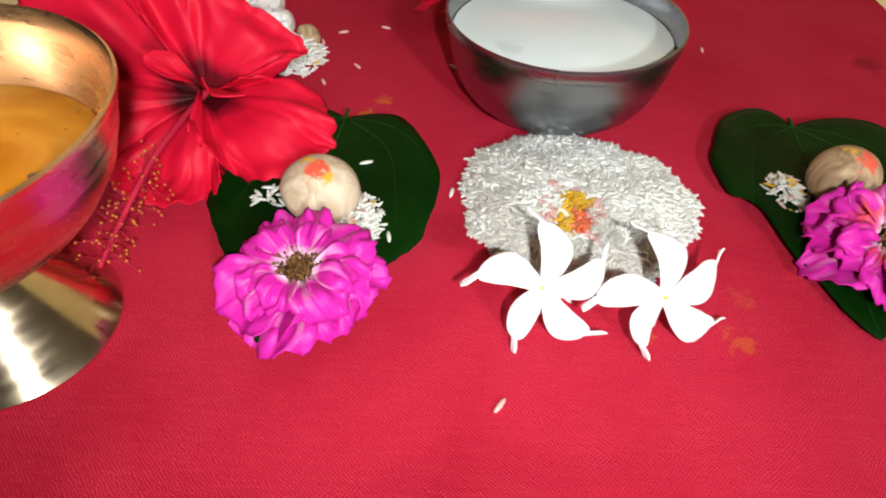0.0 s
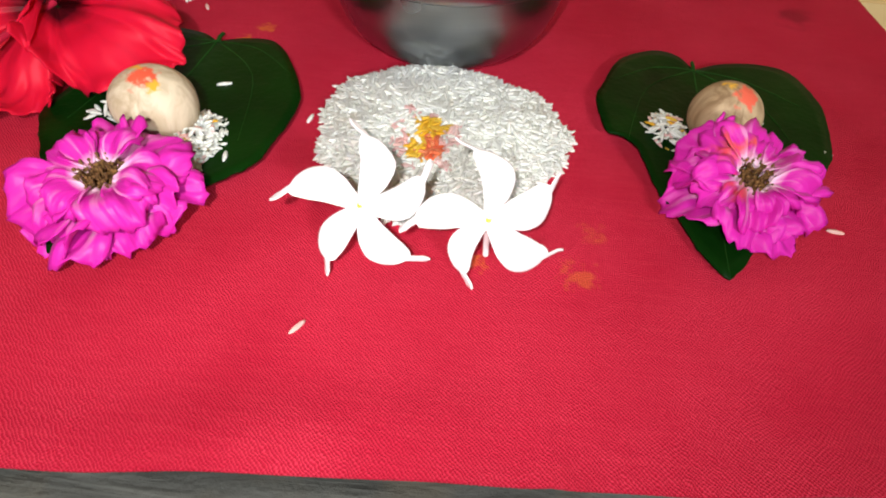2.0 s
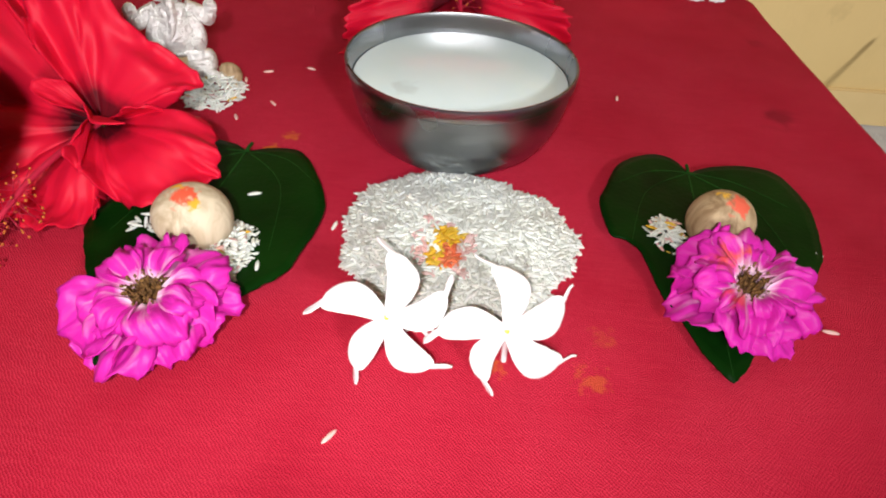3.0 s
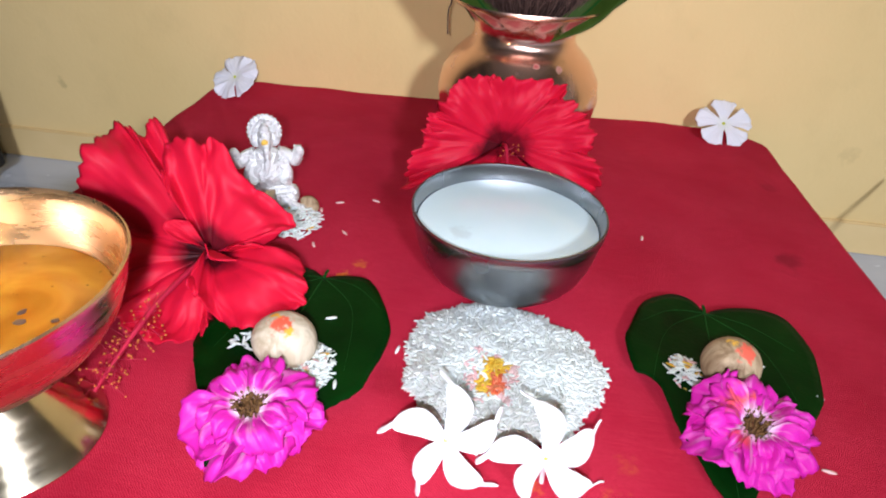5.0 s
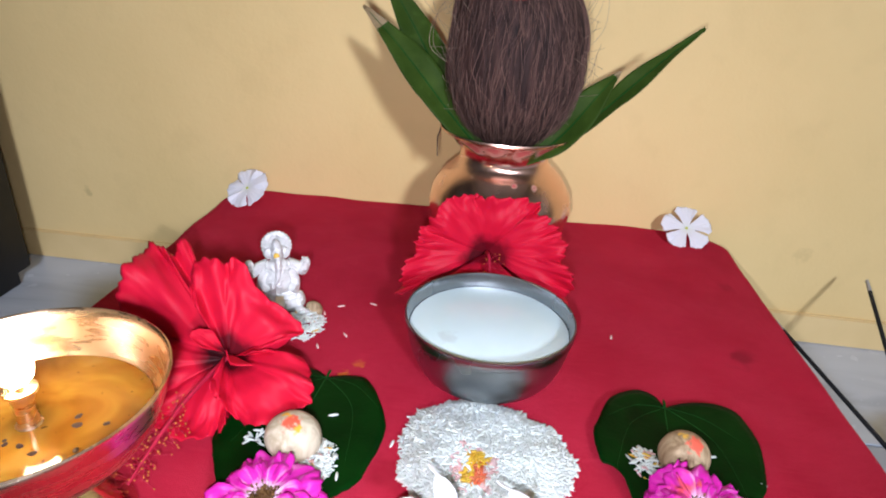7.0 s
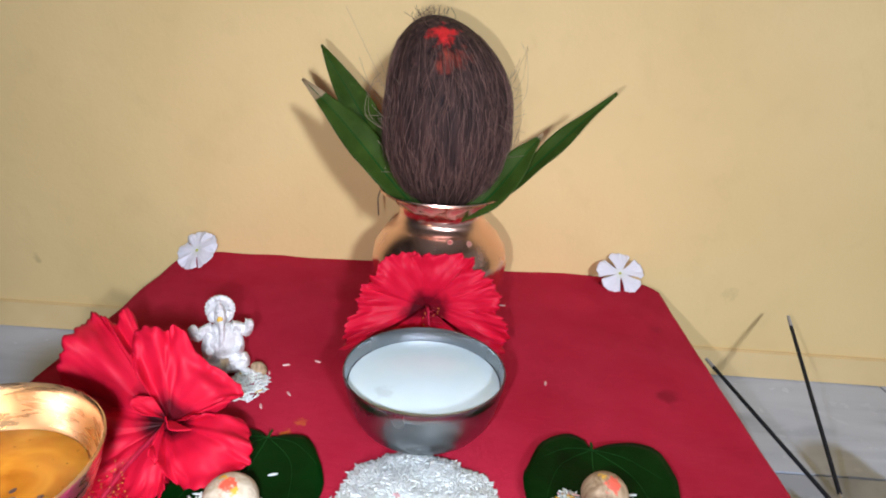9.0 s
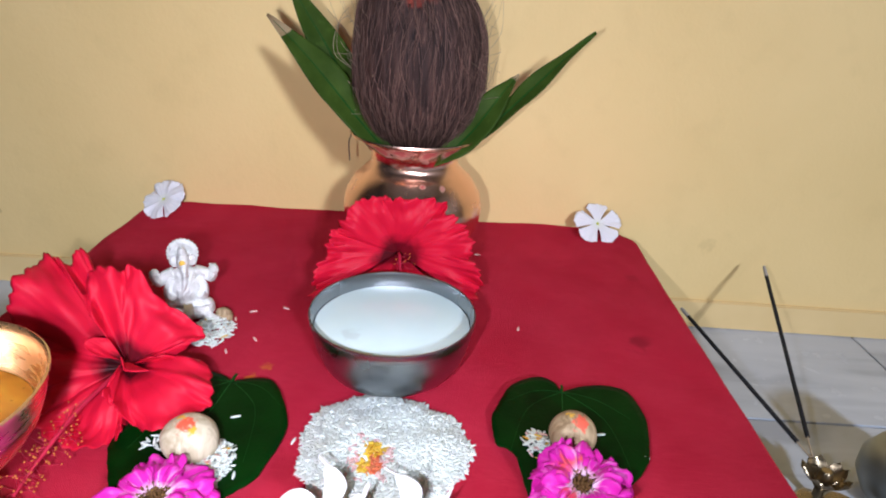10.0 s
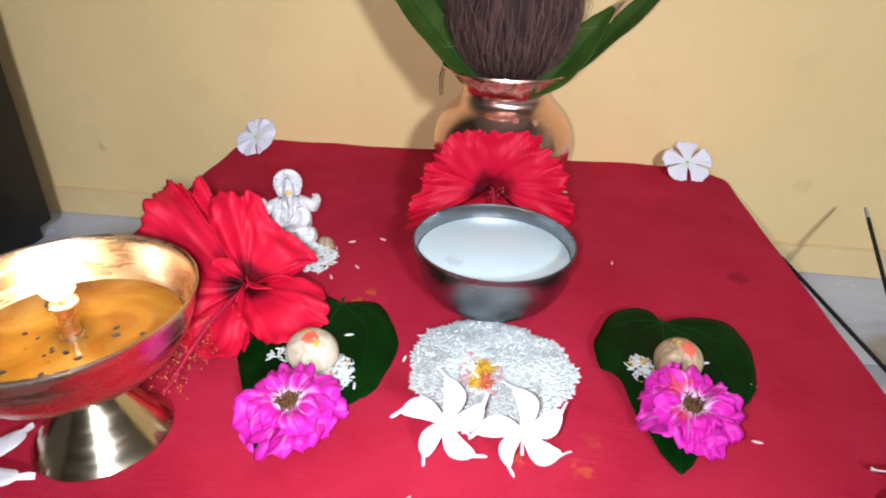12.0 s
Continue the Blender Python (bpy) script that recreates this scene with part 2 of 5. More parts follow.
def make_oil():
    n = Nodes("ghee", 0.1, 0, 0.5)
    swirl = n.noise(26, 3, None, 0.8)
    c = n.ramp(swirl, (0.35, (0.26, 0.10, 0.008)), (0.55, (0.40, 0.19, 0.02)), (0.72, (0.50, 0.29, 0.06)))
    n.colour(n.mix(n.math("MULTIPLY", n.grey(n.noise(190, 2), 0.68, 0.72), 0.8), c, (0.06, 0.03, 0.01)))
    n.set(Coat_Weight=0.5, Coat_Roughness=0.05, Subsurface_Weight=0.25, Subsurface_Scale=0.004)
    return n.m


def make_fibre(name, a, b, rough=0.65):
    n = Nodes(name, rough, 0, 0.35)
    n.colour(n.mix(n.island(), a, b))
    return n.m


def make_husk():
    n = Nodes("coconut_husk", 0.75, 0, 0.25)
    grain = n.noise(120, 6, n.stretch(2.2, 2.2, 0.14), 0.4)
    c = n.ramp(grain, (0.3, (0.010, 0.005, 0.005)), (0.6, (0.060, 0.029, 0.023)), (0.85, (0.17, 0.092, 0.07)))
    c = n.mix(n.spot((-0.006, -0.030, 0.152), 0.012, 0.4, 0.8, 120), c, (0.60, 0.02, 0.02))
    n.colour(n.mix(n.math("MULTIPLY", n.spot((0.004, -0.044, 0.137), 0.014, 0.2, 0.7, 100), 0.6), c, (0.45, 0.06, 0.03)))
    n.bump(grain, 0.003, 0.9)
    return n.m


def make_flame():
    n = Nodes("flame", 0.5)
    n.colour((0.0, 0.0, 0.0))
    n.set(Emission_Color=(1.0, 0.74, 0.36, 1), Emission_Strength=90.0)
    return n.m


M = {
    "cloth": make_cloth(), "wall": make_wall(), "marble": make_marble(), "wood": make_old_wood(),
    "steel": make_steel("brushed_steel", (0.38, 0.40, 0.42), 0.28, 0.8), "silver": make_silver(),
    "dull_steel": make_steel("dull_steel", (0.35, 0.37, 0.36), 0.5), "copper": make_copper(),
    "brass": make_brass("brass", (0.60, 0.50, 0.34), (0.74, 0.64, 0.46), 0.17), "lamp_cup": make_brass("copper_brass", (0.82, 0.56, 0.36), (0.90, 0.66, 0.46), 0.26),
    "dark_brass": make_brass("tarnished_brass", (0.22, 0.17, 0.11), (0.42, 0.34, 0.22), 0.3),
    "hibiscus": make_petal("red_hibiscus_petal", (0.010, 0.0003, 0.0015), (0.50, 0.003, 0.022), (0.64, 0.008, 0.038), 0.55, 26, 0.14, 0.12, (0.9, 0.05, 0.05), (0.17, 0.35), 0.13),
    "rose": make_petal("magenta_rose_petal", (0.80, 0.55, 0.68), (0.46, 0.005, 0.235), (0.64, 0.030, 0.40), 0.42, 44, 0.12, 0.12, (0.7, 0.1, 0.5), (0.06, 0.34), 0.15, (), 0.42),
    "rose_smeared": make_petal("smeared_rose_petal", (0.80, 0.55, 0.68), (0.46, 0.005, 0.235), (0.64, 0.030, 0.40), 0.42, 44, 0.10, 0.15, (0.7, 0.1, 0.5), (0.08, 0.40), 0.12, (((0.002, 0.012, 0.009), 0.008, (0.62, 0.07, 0.03)), ((-0.010, 0.003, 0.008), 0.006, (0.62, 0.05, 0.04)), ((0.010, 0.004, 0.010), 0.0035, (0.65, 0.10, 0.04))), 0.45),
    "jasmine": make_petal("white_jasmine_petal", (0.88, 0.89, 0.84), (0.90, 0.90, 0.91), (0.88, 0.88, 0.90), 0.5, 10, 0.02, 0.15, (1, 1, 1), (0.05, 0.15), 0.05),
    "periwinkle": make_petal("white_periwinkle_petal", (0.80, 0.80, 0.76), (0.80, 0.78, 0.84), (0.84, 0.83, 0.86), 0.55, 16, 0.08, 0.15, (1, 1, 1)),
    "pollen": make_plain("yellow_green_throat", (0.45, 0.50, 0.05), (0.60, 0.62, 0.10)), "anther": make_plain("orange_anther", (0.45, 0.08, 0.015), (0.65, 0.24, 0.04), 0.7, 300),
    "column": make_plain("crimson_column", (0.40, 0.008, 0.035), (0.52, 0.02, 0.06), 0.5, 90), "stamen": make_plain("brown_stamen", (0.05, 0.02, 0.006), (0.26, 0.13, 0.035), 0.8, 500),
    "betel": make_leaf("dark_betel_leaf", (0.0012, 0.012, 0.0012), (0.003, 0.027, 0.0024), 0.34), "vein": make_leaf("pale_vein", (0.008, 0.045, 0.007), (0.018, 0.080, 0.014), 0.5),
    "mango": make_leaf("mango_leaf", (0.024, 0.046, 0.006), (0.050, 0.084, 0.013), 0.45), "dry_tip": make_plain("dry_leaf_tip", (0.20, 0.13, 0.06), (0.34, 0.25, 0.13), 0.7),
    "rice": make_rice("rice", (0.74, 0.79, 0.69), (0.82, 0.86, 0.77)), "rice_yellow": make_rice("turmeric_rice", (0.70, 0.34, 0.01), (0.78, 0.48, 0.05)),
    "rice_red": make_rice("vermilion_rice", (0.70, 0.09, 0.03), (0.75, 0.22, 0.10)), "rice_pink": make_rice("pink_rice", (0.75, 0.38, 0.34), (0.80, 0.55, 0.50)),
    "nut_pale": make_nut("pale_betel_nut", (0.42, 0.34, 0.22), (0.60, 0.52, 0.38), (((0.0, -0.003, 0.0142), 0.0062, (0.72, 0.10, 0.05)), ((-0.004, 0.002, 0.0145), 0.0035, (0.78, 0.42, 0.03)), ((0.006, -0.007, 0.0120), 0.0030, (0.78, 0.36, 0.03)))),
    "nut_brown": make_nut("brown_betel_nut", (0.22, 0.14, 0.07), (0.46, 0.34, 0.20), (((0.003, -0.004, 0.0122), 0.0055, (0.72, 0.12, 0.07)), ((-0.003, 0.0, 0.0128), 0.0028, (0.74, 0.42, 0.05)))),
    "milk": make_milk(), "oil": make_oil(), "husk": make_husk(), "fibre": make_fibre("coconut_fibre", (0.010, 0.005, 0.004), (0.21, 0.112, 0.084)),
    "stray": make_fibre("pale_fibre", (0.22, 0.15, 0.10), (0.40, 0.30, 0.20)), "thread": make_fibre("dark_thread_and_joint_shade", (0.03, 0.015, 0.01), (0.08, 0.04, 0.03)),
    "incense": make_plain("charcoal_incense", (0.008, 0.008, 0.010), (0.02, 0.02, 0.022), 0.9, 900), "ash": make_plain("grey_ash", (0.34, 0.31, 0.29), (0.50, 0.47, 0.44), 0.95, 900),
    "bamboo": make_plain("bamboo_splint", (0.34, 0.26, 0.18), (0.45, 0.36, 0.25), 0.7, 300), "black": make_plain("black_lacquer", (0.004, 0.004, 0.005), (0.010, 0.009, 0.009), 0.35, 20),
    "turmeric": make_plain("turmeric_paste", (0.70, 0.42, 0.03), (0.80, 0.52, 0.10), 0.8, 400), "flame": make_flame(), "grout": make_plain("grey_grout", (0.30, 0.30, 0.29), (0.40, 0.40, 0.38), 0.85, 200),
    # far_wall and ceiling are out of view; their dark tone cuts fill light
    "far_wall": make_plain("low_bounce_buff", (0.14, 0.12, 0.09), (0.18, 0.155, 0.115), 0.8, 6), "ceiling": make_plain("low_bounce_ceiling", (0.34, 0.33, 0.31), (0.40, 0.39, 0.37), 0.8, 8), "skirting": make_plain("cream_skirting", (0.70, 0.50, 0.22), (0.78, 0.57, 0.27), 0.55, 14),
}

# ---------------------------------------------------------------- geometry helpers


class Geo:
    """Vertices, faces, a UV for each vertex and a material slot for each face."""

    def __init__(self):
        self.v, self.f, self.uv, self.s = [], [], [], []

    def add(self, v, f, uv=None, slot=0):
        k = len(self.v)
        self.v.extend(tuple(p) for p in v)
        self.f.extend(tuple(i + k for i in q) for q in f)
        self.uv.extend(uv if uv is not None else [(0.5, 0.5)] * len(v))
        self.s.extend([slot] * len(f))
        return self

    def box(self, x0, x1, y0, y1, z0, z1):
        v = [(x, y, z) for z in (z0, z1) for y in (y0, y1) for x in (x0, x1)]
        return self.add(v, [(0, 2, 3, 1), (4, 5, 7, 6), (0, 1, 5, 4), (2, 6, 7, 3), (0, 4, 6, 2), (1, 3, 7, 5)])

    def lathe(self, profile, n=64, centre=(0, 0), slot=0, wob=None):
        """Turns (radius, height) pairs round the z axis."""
        v, f = [], []
        for r, z in profile:
            for i in range(n):
                a = 2 * math.pi * i / n
                q = r * (1 + (wob(a, z) if wob else 0))
                v.append((centre[0] + q * math.cos(a), centre[1] + q * math.sin(a), z))
        for j in range(len(profile) - 1):
            for i in range(n):
                k = (i + 1) % n
                f.append((j * n + i, j * n + k, (j + 1) * n + k, (j + 1) * n + i))
        if profile[0][0] > 1e-6:
            f.append(tuple(reversed(range(n))))
        if profile[-1][0] > 1e-6:
            f.append(tuple(range((len(profile) - 1) * n, len(profile) * n)))
        return self.add(v, f, None, slot)

    def sheet(self, nu, nv, fn, thick, slot=0):
        """A thin curved sheet: fn(u, v) with u in 0..1 and v in -1..1."""
        us, vs = np.linspace(0, 1, nu), np.linspace(-1, 1, nv)
        p = np.array([[fn(u, w) for w in vs] for u in us], float)
        du, dv = np.gradient(p, axis=0), np.gradient(p, axis=1)
        nrm = np.cross(du, dv)
        nrm /= np.linalg.norm(nrm, axis=2, keepdims=True) + 1e-12
        top, low = p + nrm * thick / 2, p - nrm * thick / 2
        v = [tuple(q) for q in top.reshape(-1, 3)] + [tuple(q) for q in low.reshape(-1, 3)]
        uv = [(u, w * 0.5 + 0.5) for u in us for w in vs] * 2
        k, f = nu * nv, []
        at = lambda i, j: i * nv + j
        for i in range(nu - 1):
            for j in range(nv - 1):
                q = (at(i, j), at(i + 1, j), at(i + 1, j + 1), at(i, j + 1))
                f += [q, tuple(k + a for a in reversed(q))]
        ring = [at(0, j) for j in range(nv)] + [at(i, nv - 1) for i in range(1, nu)] + [at(nu - 1, j) for j in range(nv - 2, -1, -1)] + [at(i, 0) for i in range(nu - 2, 0, -1)]
        for a, b in zip(ring, ring[1:] + ring[:1]):
            f.append((a, b, k + b, k + a))
        return self.add(v, f, uv, slot)

    def tube(self, path, radius, n=8, slot=0):
        """A round tube along points; radius is a number or one for each point."""
        pts = [Vector(p) for p in path]
        rad = radius if isinstance(radius, (list, tuple)) else [radius] * len(pts)
        v, f, side = [], [], None
        for i, p in enumerate(pts):
            d = (pts[min(i + 1, len(pts) - 1)] - pts[max(i - 1, 0)]).normalized()
            if side is None:
                side = d.orthogonal().normalized()
            side = (side - d * side.dot(d)).normalized()
            other = d.cross(side)
            for j in range(n):
                a = 2 * math.pi * j / n
                v.append(p + rad[i] * (math.cos(a) * side + math.sin(a) * other))
        for i in range(len(pts) - 1):
            for j in range(n):
                k = (j + 1) % n
                f.append((i * n + j, i * n + k, (i + 1) * n + k, (i + 1) * n + j))
        f += [tuple(reversed(range(n))), tuple(range((len(pts) - 1) * n, len(pts) * n))]
        uv = [(i / max(1, len(pts) - 1), j / n) for i in range(len(pts)) for j in range(n)]
        return self.add(v, f, uv, slot)

    def ball(self, centre, size, nu=16, nv=10, slot=0, m=None, lump=0.0, freq=60.0):
        v, f = [], []
        m = m or Matrix.Identity(3)
        for i in range(nv + 1):
            th = math.pi * i / nv
            for j in range(nu):
                ph = 2 * math.pi * j / nu
                d = Vector((math.sin(th) * math.cos(ph) * size[0], math.sin(th) * math.sin(ph) * size[1], math.cos(th) * size[2]))
                if lump:
                    d *= 1 + lump * noise.noise(d * freq + Vector(centre) * 37)
                v.append(Vector(centre) + m @ d)
        for i in range(nv):
            for j in range(nu):
                k = (j + 1) % nu
                q = (i * nu + j, (i + 1) * nu + j, (i + 1) * nu + k, i * nu + k)
                f.append(q)
        return self.add(v, f, None, slot)

    def grain(self, place, heading, tilt, length=0.0062, width=0.0019, slot=0):
        """One rice grain: a six-sided spindle."""
        m = Matrix.Translation(place) @ Euler((0, tilt, heading)).to_matrix().to_4x4()
        v, f = [], []
        for x, r in ((-0.5, 0.3), (-0.34, 0.78), (0.0, 1.0), (0.32, 0.82), (0.5, 0.35)):
            for j in range(6):
                a = math.pi * j / 3
                v.append(m @ Vector((x * length, math.cos(a) * r * width / 2, math.sin(a) * r * width / 2 * 0.85)))
        for i in range(4):
            for j in range(6):
                k = (j + 1) % 6
                f.append((i * 6 + j, i * 6 + k, (i + 1) * 6 + k, (i + 1) * 6 + j))
        f += [(5, 4, 3, 2, 1, 0), (24, 25, 26, 27, 28, 29)]
        return self.add(v, f, None, slot)

    def mesh(self, name, mats, smooth=True):
        me = bpy.data.meshes.new(name)
        me.from_pydata(self.v, [], self.f)
        layer = me.uv_layers.new(name="UVMap")
        idx = np.zeros(len(me.loops), dtype=np.int32)
        me.loops.foreach_get("vertex_index", idx)
        layer.data.foreach_set("uv", np.array(self.uv, dtype=np.float32)[idx].ravel())
        for m in mats if isinstance(mats, (list, tuple)) else [mats]:
            me.materials.append(m)
        me.polygons.foreach_set("material_index", self.s)
        me.polygons.foreach_set("use_smooth", [smooth] * len(self.f))
        me.update()
        return me


def part(name, geo, material, parent=None, label="", smooth=True, sharp=0.7):
    ob = new(name, geo.mesh(name, material, smooth))
    if smooth and sharp:
        ob.data.set_sharp_from_angle(angle=sharp)
    if parent:
        ob.parent = parent
    if label:
        ob["label"] = label
    return ob


def thing(name, place, label, category, group="", m=None):
    ob = new(name)
    ob.empty_display_size = 0.02
    ob.matrix_world = m if m is not None else Matrix.Translation(place)
    return tagged(ob, label, category, group)


def bevel_box(x0, x1, y0, y1, z0, z1, r=0.003):
    bm = bmesh.new()
    bmesh.ops.create_cube(bm, size=1)
    for w in bm.verts:
        w.co = Vector(((x0 + x1) / 2 + w.co.x * (x1 - x0), (y0 + y1) / 2 + w.co.y * (y1 - y0), (z0 + z1) / 2 + w.co.z * (z1 - z0)))
    bmesh.ops.bevel(bm, geom=bm.edges[:], offset=r, segments=2, affect="EDGES")
    g = Geo()
    bm.verts.index_update()
    g.add([w.co.copy() for w in bm.verts], [tuple(w.index for w in f.verts) for f in bm.faces])
    bm.free()
    return g


def aim(normal, up=(0, 0, 1)):
    """A turn whose z is the normal and whose y leans towards up."""
    z = Vector(normal).normalized()
    x = Vector(up).cross(z).normalized()
    y = z.cross(x)
    return Matrix((x, y, z)).transposed()


# ---------------------------------------------------------------- setting

wall = part("wall_north", Geo().box(-1.6, 1.7, WALL, WALL + 0.15, FLOOR - 0.1, 2.5), M["wall"], None, "", False)
tagged(wall, "yellow distempered wall with fine roller texture", "wall", "", "structure")
# unseen walls and ceiling close the room, kept dark to limit bounce
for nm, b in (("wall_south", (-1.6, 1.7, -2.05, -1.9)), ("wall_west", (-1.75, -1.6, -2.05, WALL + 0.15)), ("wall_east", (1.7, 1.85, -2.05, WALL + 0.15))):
    tagged(part(nm, Geo().box(*b, FLOOR - 0.1, 2.5), M["far_wall"], None, "", False), "unseen plain wall, dark buff to cut bounced light", "wall", "", "structure")
tagged(part("ceiling", Geo().box(-1.75, 1.85, -2.05, WALL + 0.15, 2.5, 2.6), M["ceiling"], None, "", False), "unseen plain ceiling, greyed to cut bounced light", "ceiling", "", "structure")
skirt = bevel_box(-1.6, 1.7, WALL - 0.004, WALL + 0.003, FLOOR, FLOOR + 0.036, 0.0015)
tagged(part("baseboard", skirt, M["skirting"], None, "", False), "low cream painted skirting band along the wall", "baseboard", "", "structure")
floor = part("floor", Geo().box(-1.6, 1.7, -1.9, WALL, FLOOR - 0.05, FLOOR - 0.0025), M["grout"], None, "", False)
tagged(floor, "grey-veined white marble slabs with thin joints", "floor", "", "structure")

# ---------------------------------------------------------------- low table and its cloth
TX0, TX1, TY0, TY1 = -0.268, 0.268, -0.132, 0.407
table = thing("low_table", (0, 0, FLOOR), "low weathered grey wooden stool under a red cloth", "low table")
split = -0.1035


def board(y0, y1, wob, lean=0.0):
    g = Geo()
    n = 60
    v, f = [], []
    for i in range(n + 1):
        x = TX0 + (TX1 - TX0) * i / n
        e0 = y0 + 0.026 * (x - TX0) + (wob * (noise.noise(Vector((x * 45, y0 * 9, 3))) + 0.5 * noise.noise(Vector((x * 160, y0 * 9, 3)))))
        for y, z in ((e0, -0.030), (e0, -0.006), (e0 + 0.0015, -0.0045), (y1 - 0.001 + lean * (x - TX0), -0.0045), (y1 + lean * (x - TX0), -0.006), (y1 + lean * (x - TX0), -0.030)):
            v.append((x, y, z - FLOOR))
    for i in range(n):
        for j in range(6):
            k = (j + 1) % 6
            f.append((i * 6 + j, i * 6 + k, (i + 1) * 6 + k, (i + 1) * 6 + j))
    f += [tuple(range(6)), tuple(reversed(range(n * 6, n * 6 + 6)))]
    return g.add(v, f)


part("board", board(split, TY1, 0.0016), M["wood"], table)
# the open gap catches light, so a dark strip stands in for its shade
joint = board(split - 0.0026, split + 0.0004, 0.0008, 0.026)
joint.v = [(p[0], p[1], p[2] - 0.0011) for p in joint.v]
part("joint", joint, M["thread"], table, "dark strip standing in for the shade in the crack")
part("front_edging", board(TY0, split - 0.0022, 0.0006, 0.026), M["wood"], table)
for lx in (TX0 + 0.03, TX1 - 0.03):
    for ly in (TY0 + 0.06, TY1 - 0.03):
        part("leg", bevel_box(lx - 0.02, lx + 0.02, ly - 0.02, ly + 0.02, 0, -0.030 - FLOOR, 0.003), M["wood"], table, "", False)
for ly in (TY0 + 0.06, TY1 - 0.03):
    part("apron", bevel_box(TX0 + 0.05, TX1 - 0.05, ly - 0.008, ly + 0.008, -0.06 - FLOOR, -0.030 - FLOOR, 0.002), M["wood"], table, "", False)


def cloth_height(x, y):
    fold = 0.0011 * noise.noise(Vector((x * 9, y * 9, 1.7))) + 0.0006 * noise.noise(Vector((x * 24, y * 24, 5.0)))
    near = max(0.0, min(1.0, (0.0 - y) / 0.09))
    fold += near * 0.0036 * (math.sin(x * 46 + 2.2 * noise.noise(Vector((x * 8, y * 5, 9)))) * 0.5 + noise.noise(Vector((x * 17 + y * 9, y * 7, 4))))
    bulge = 0.0030 * math.exp(-((y + 0.089 - 0.16 * (x + 0.05)) / 0.0135) ** 2) * math.exp(-((x + 0.03) / 0.085) ** 4)
    crease = 0.0012 * math.exp(-((x - 0.062 + 0.25 * (y + 0.05)) / 0.0035) ** 2) * max(0.0, min(1.0, (0.0 - y) / 0.04))
    back = max(0.0, min(1.0, (y - 0.36) / 0.05))
    return -0.0012 + fold * (0.35 + 0.65 * max(near, back)) + crease + bulge + back * 0.002 * (1 + noise.noise(Vector((x * 14, 0, 8))))


def cloth_outline(u, v):
    """u, v in 0..1 over the cloth; corners rounded, edges uneven."""
    x = -0.274 + 0.546 * u
    y = -0.1045 + 0.5215 * v
    y += (1 - v) ** 6 * (0.030 * u + 0.0012 * noise.noise(Vector((x * 22, 0, 2))))
    y += v ** 10 * 0.0035 * noise.noise(Vector((x * 16, 0, 6)))
    x += 0.0025 * noise.noise(Vector((u * 3 + 11, v * 9, 2)))
    for cx, sx in ((-0.274, 1), (0.272, -1)):
        a = (x - cx) * sx
        cut = 0.036 * max(0.0, 1 - a / 0.046) ** 1.6
        y -= cut * v ** 6
    return x, y


def make_cloth_sheet():
    n = 150

    def fn(u, w):
        x, y = cloth_outline(u, w * 0.5 + 0.5)
        edge = min(u, 1 - u)
        z = cloth_height(x, y)
        hang = max(0.0, 0.012 - edge) / 0.012
        return x, y, z - 0.006 * hang ** 2 + 0.0022
    g = Geo().sheet(n, n, fn, 0.0011)
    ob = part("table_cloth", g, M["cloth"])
    return tagged(ob, "red woven cotton cloth spread over a low wooden stool", "cloth")


make_cloth_sheet()
TOP = 0.0022


def at_cloth(x, y):
    return cloth_height(x, y) + 0.0022 + 0.0006


# ---------------------------------------------------------------- steel bowl with milk
BX, BY = 0.0295, 0.1344
bowl = thing("steel_bowl", (BX, BY, at_cloth(BX, BY)), "small brushed stainless steel bowl standing on the red cloth", "bowl")
outer = [(0.0, 0.0004), (0.026, 0.0), (0.0325, 0.0008), (0.0390, 0.0036), (0.0445, 0.0085), (0.0487, 0.0150), (0.0515, 0.0225), (0.0534, 0.0310), (0.0542, 0.0375), (0.0545, 0.0395), (0.0556, 0.0405), (0.0561, 0.0455), (0.0557, 0.0466)]
inner = [(0.0548, 0.0464), (0.0541, 0.0445), (0.0531, 0.036), (0.0506, 0.023), (0.0470, 0.0145), (0.041, 0.0075), (0.030, 0.0036), (0.0, 0.003)]
part("body", Geo().lathe(outer + inner, 96), M["steel"], bowl, "", True, 0.5)
milk = thing("milk", (BX, BY, at_cloth(BX, BY) + 0.0365), "white milk filling a small steel bowl", "milk")
part("surface", Geo().lathe([(0.0, -0.010), (0.047, -0.010), (0.0526, -0.0002), (0.0520, 0.0), (0.0, 0.0001)], 80), M["milk"], milk, "", True, 1.2)

# ---------------------------------------------------------------- rice
PX, PY = 0.0338, 0.0515


def mound_radius(a):
    r = 0.0480 + 0.0018 * math.sin(3 * a + 0.6) + 0.0012 * math.sin(7 * a + 2) + 0.0008 * math.sin(13 * a)
    return r - 0.0055 * math.exp(-((a - 0.92) / 0.16) ** 2)


def mound_height(x, y):
    d = math.hypot(x - PX, y - PY)
    a = math.atan2(y - PY, x - PX)
    e = d / mound_radius(a)
    if e >= 1:
        return 0.0
    h = 0.0135 * (1 - e ** 3.2) * (0.86 + 0.3 * noise.noise(Vector((x * 45, y * 45, 2))))
    return h - 0.004 * math.exp(-(((x - 0.031) / 0.016) ** 2 + ((y - 0.02) / 0.014) ** 2))


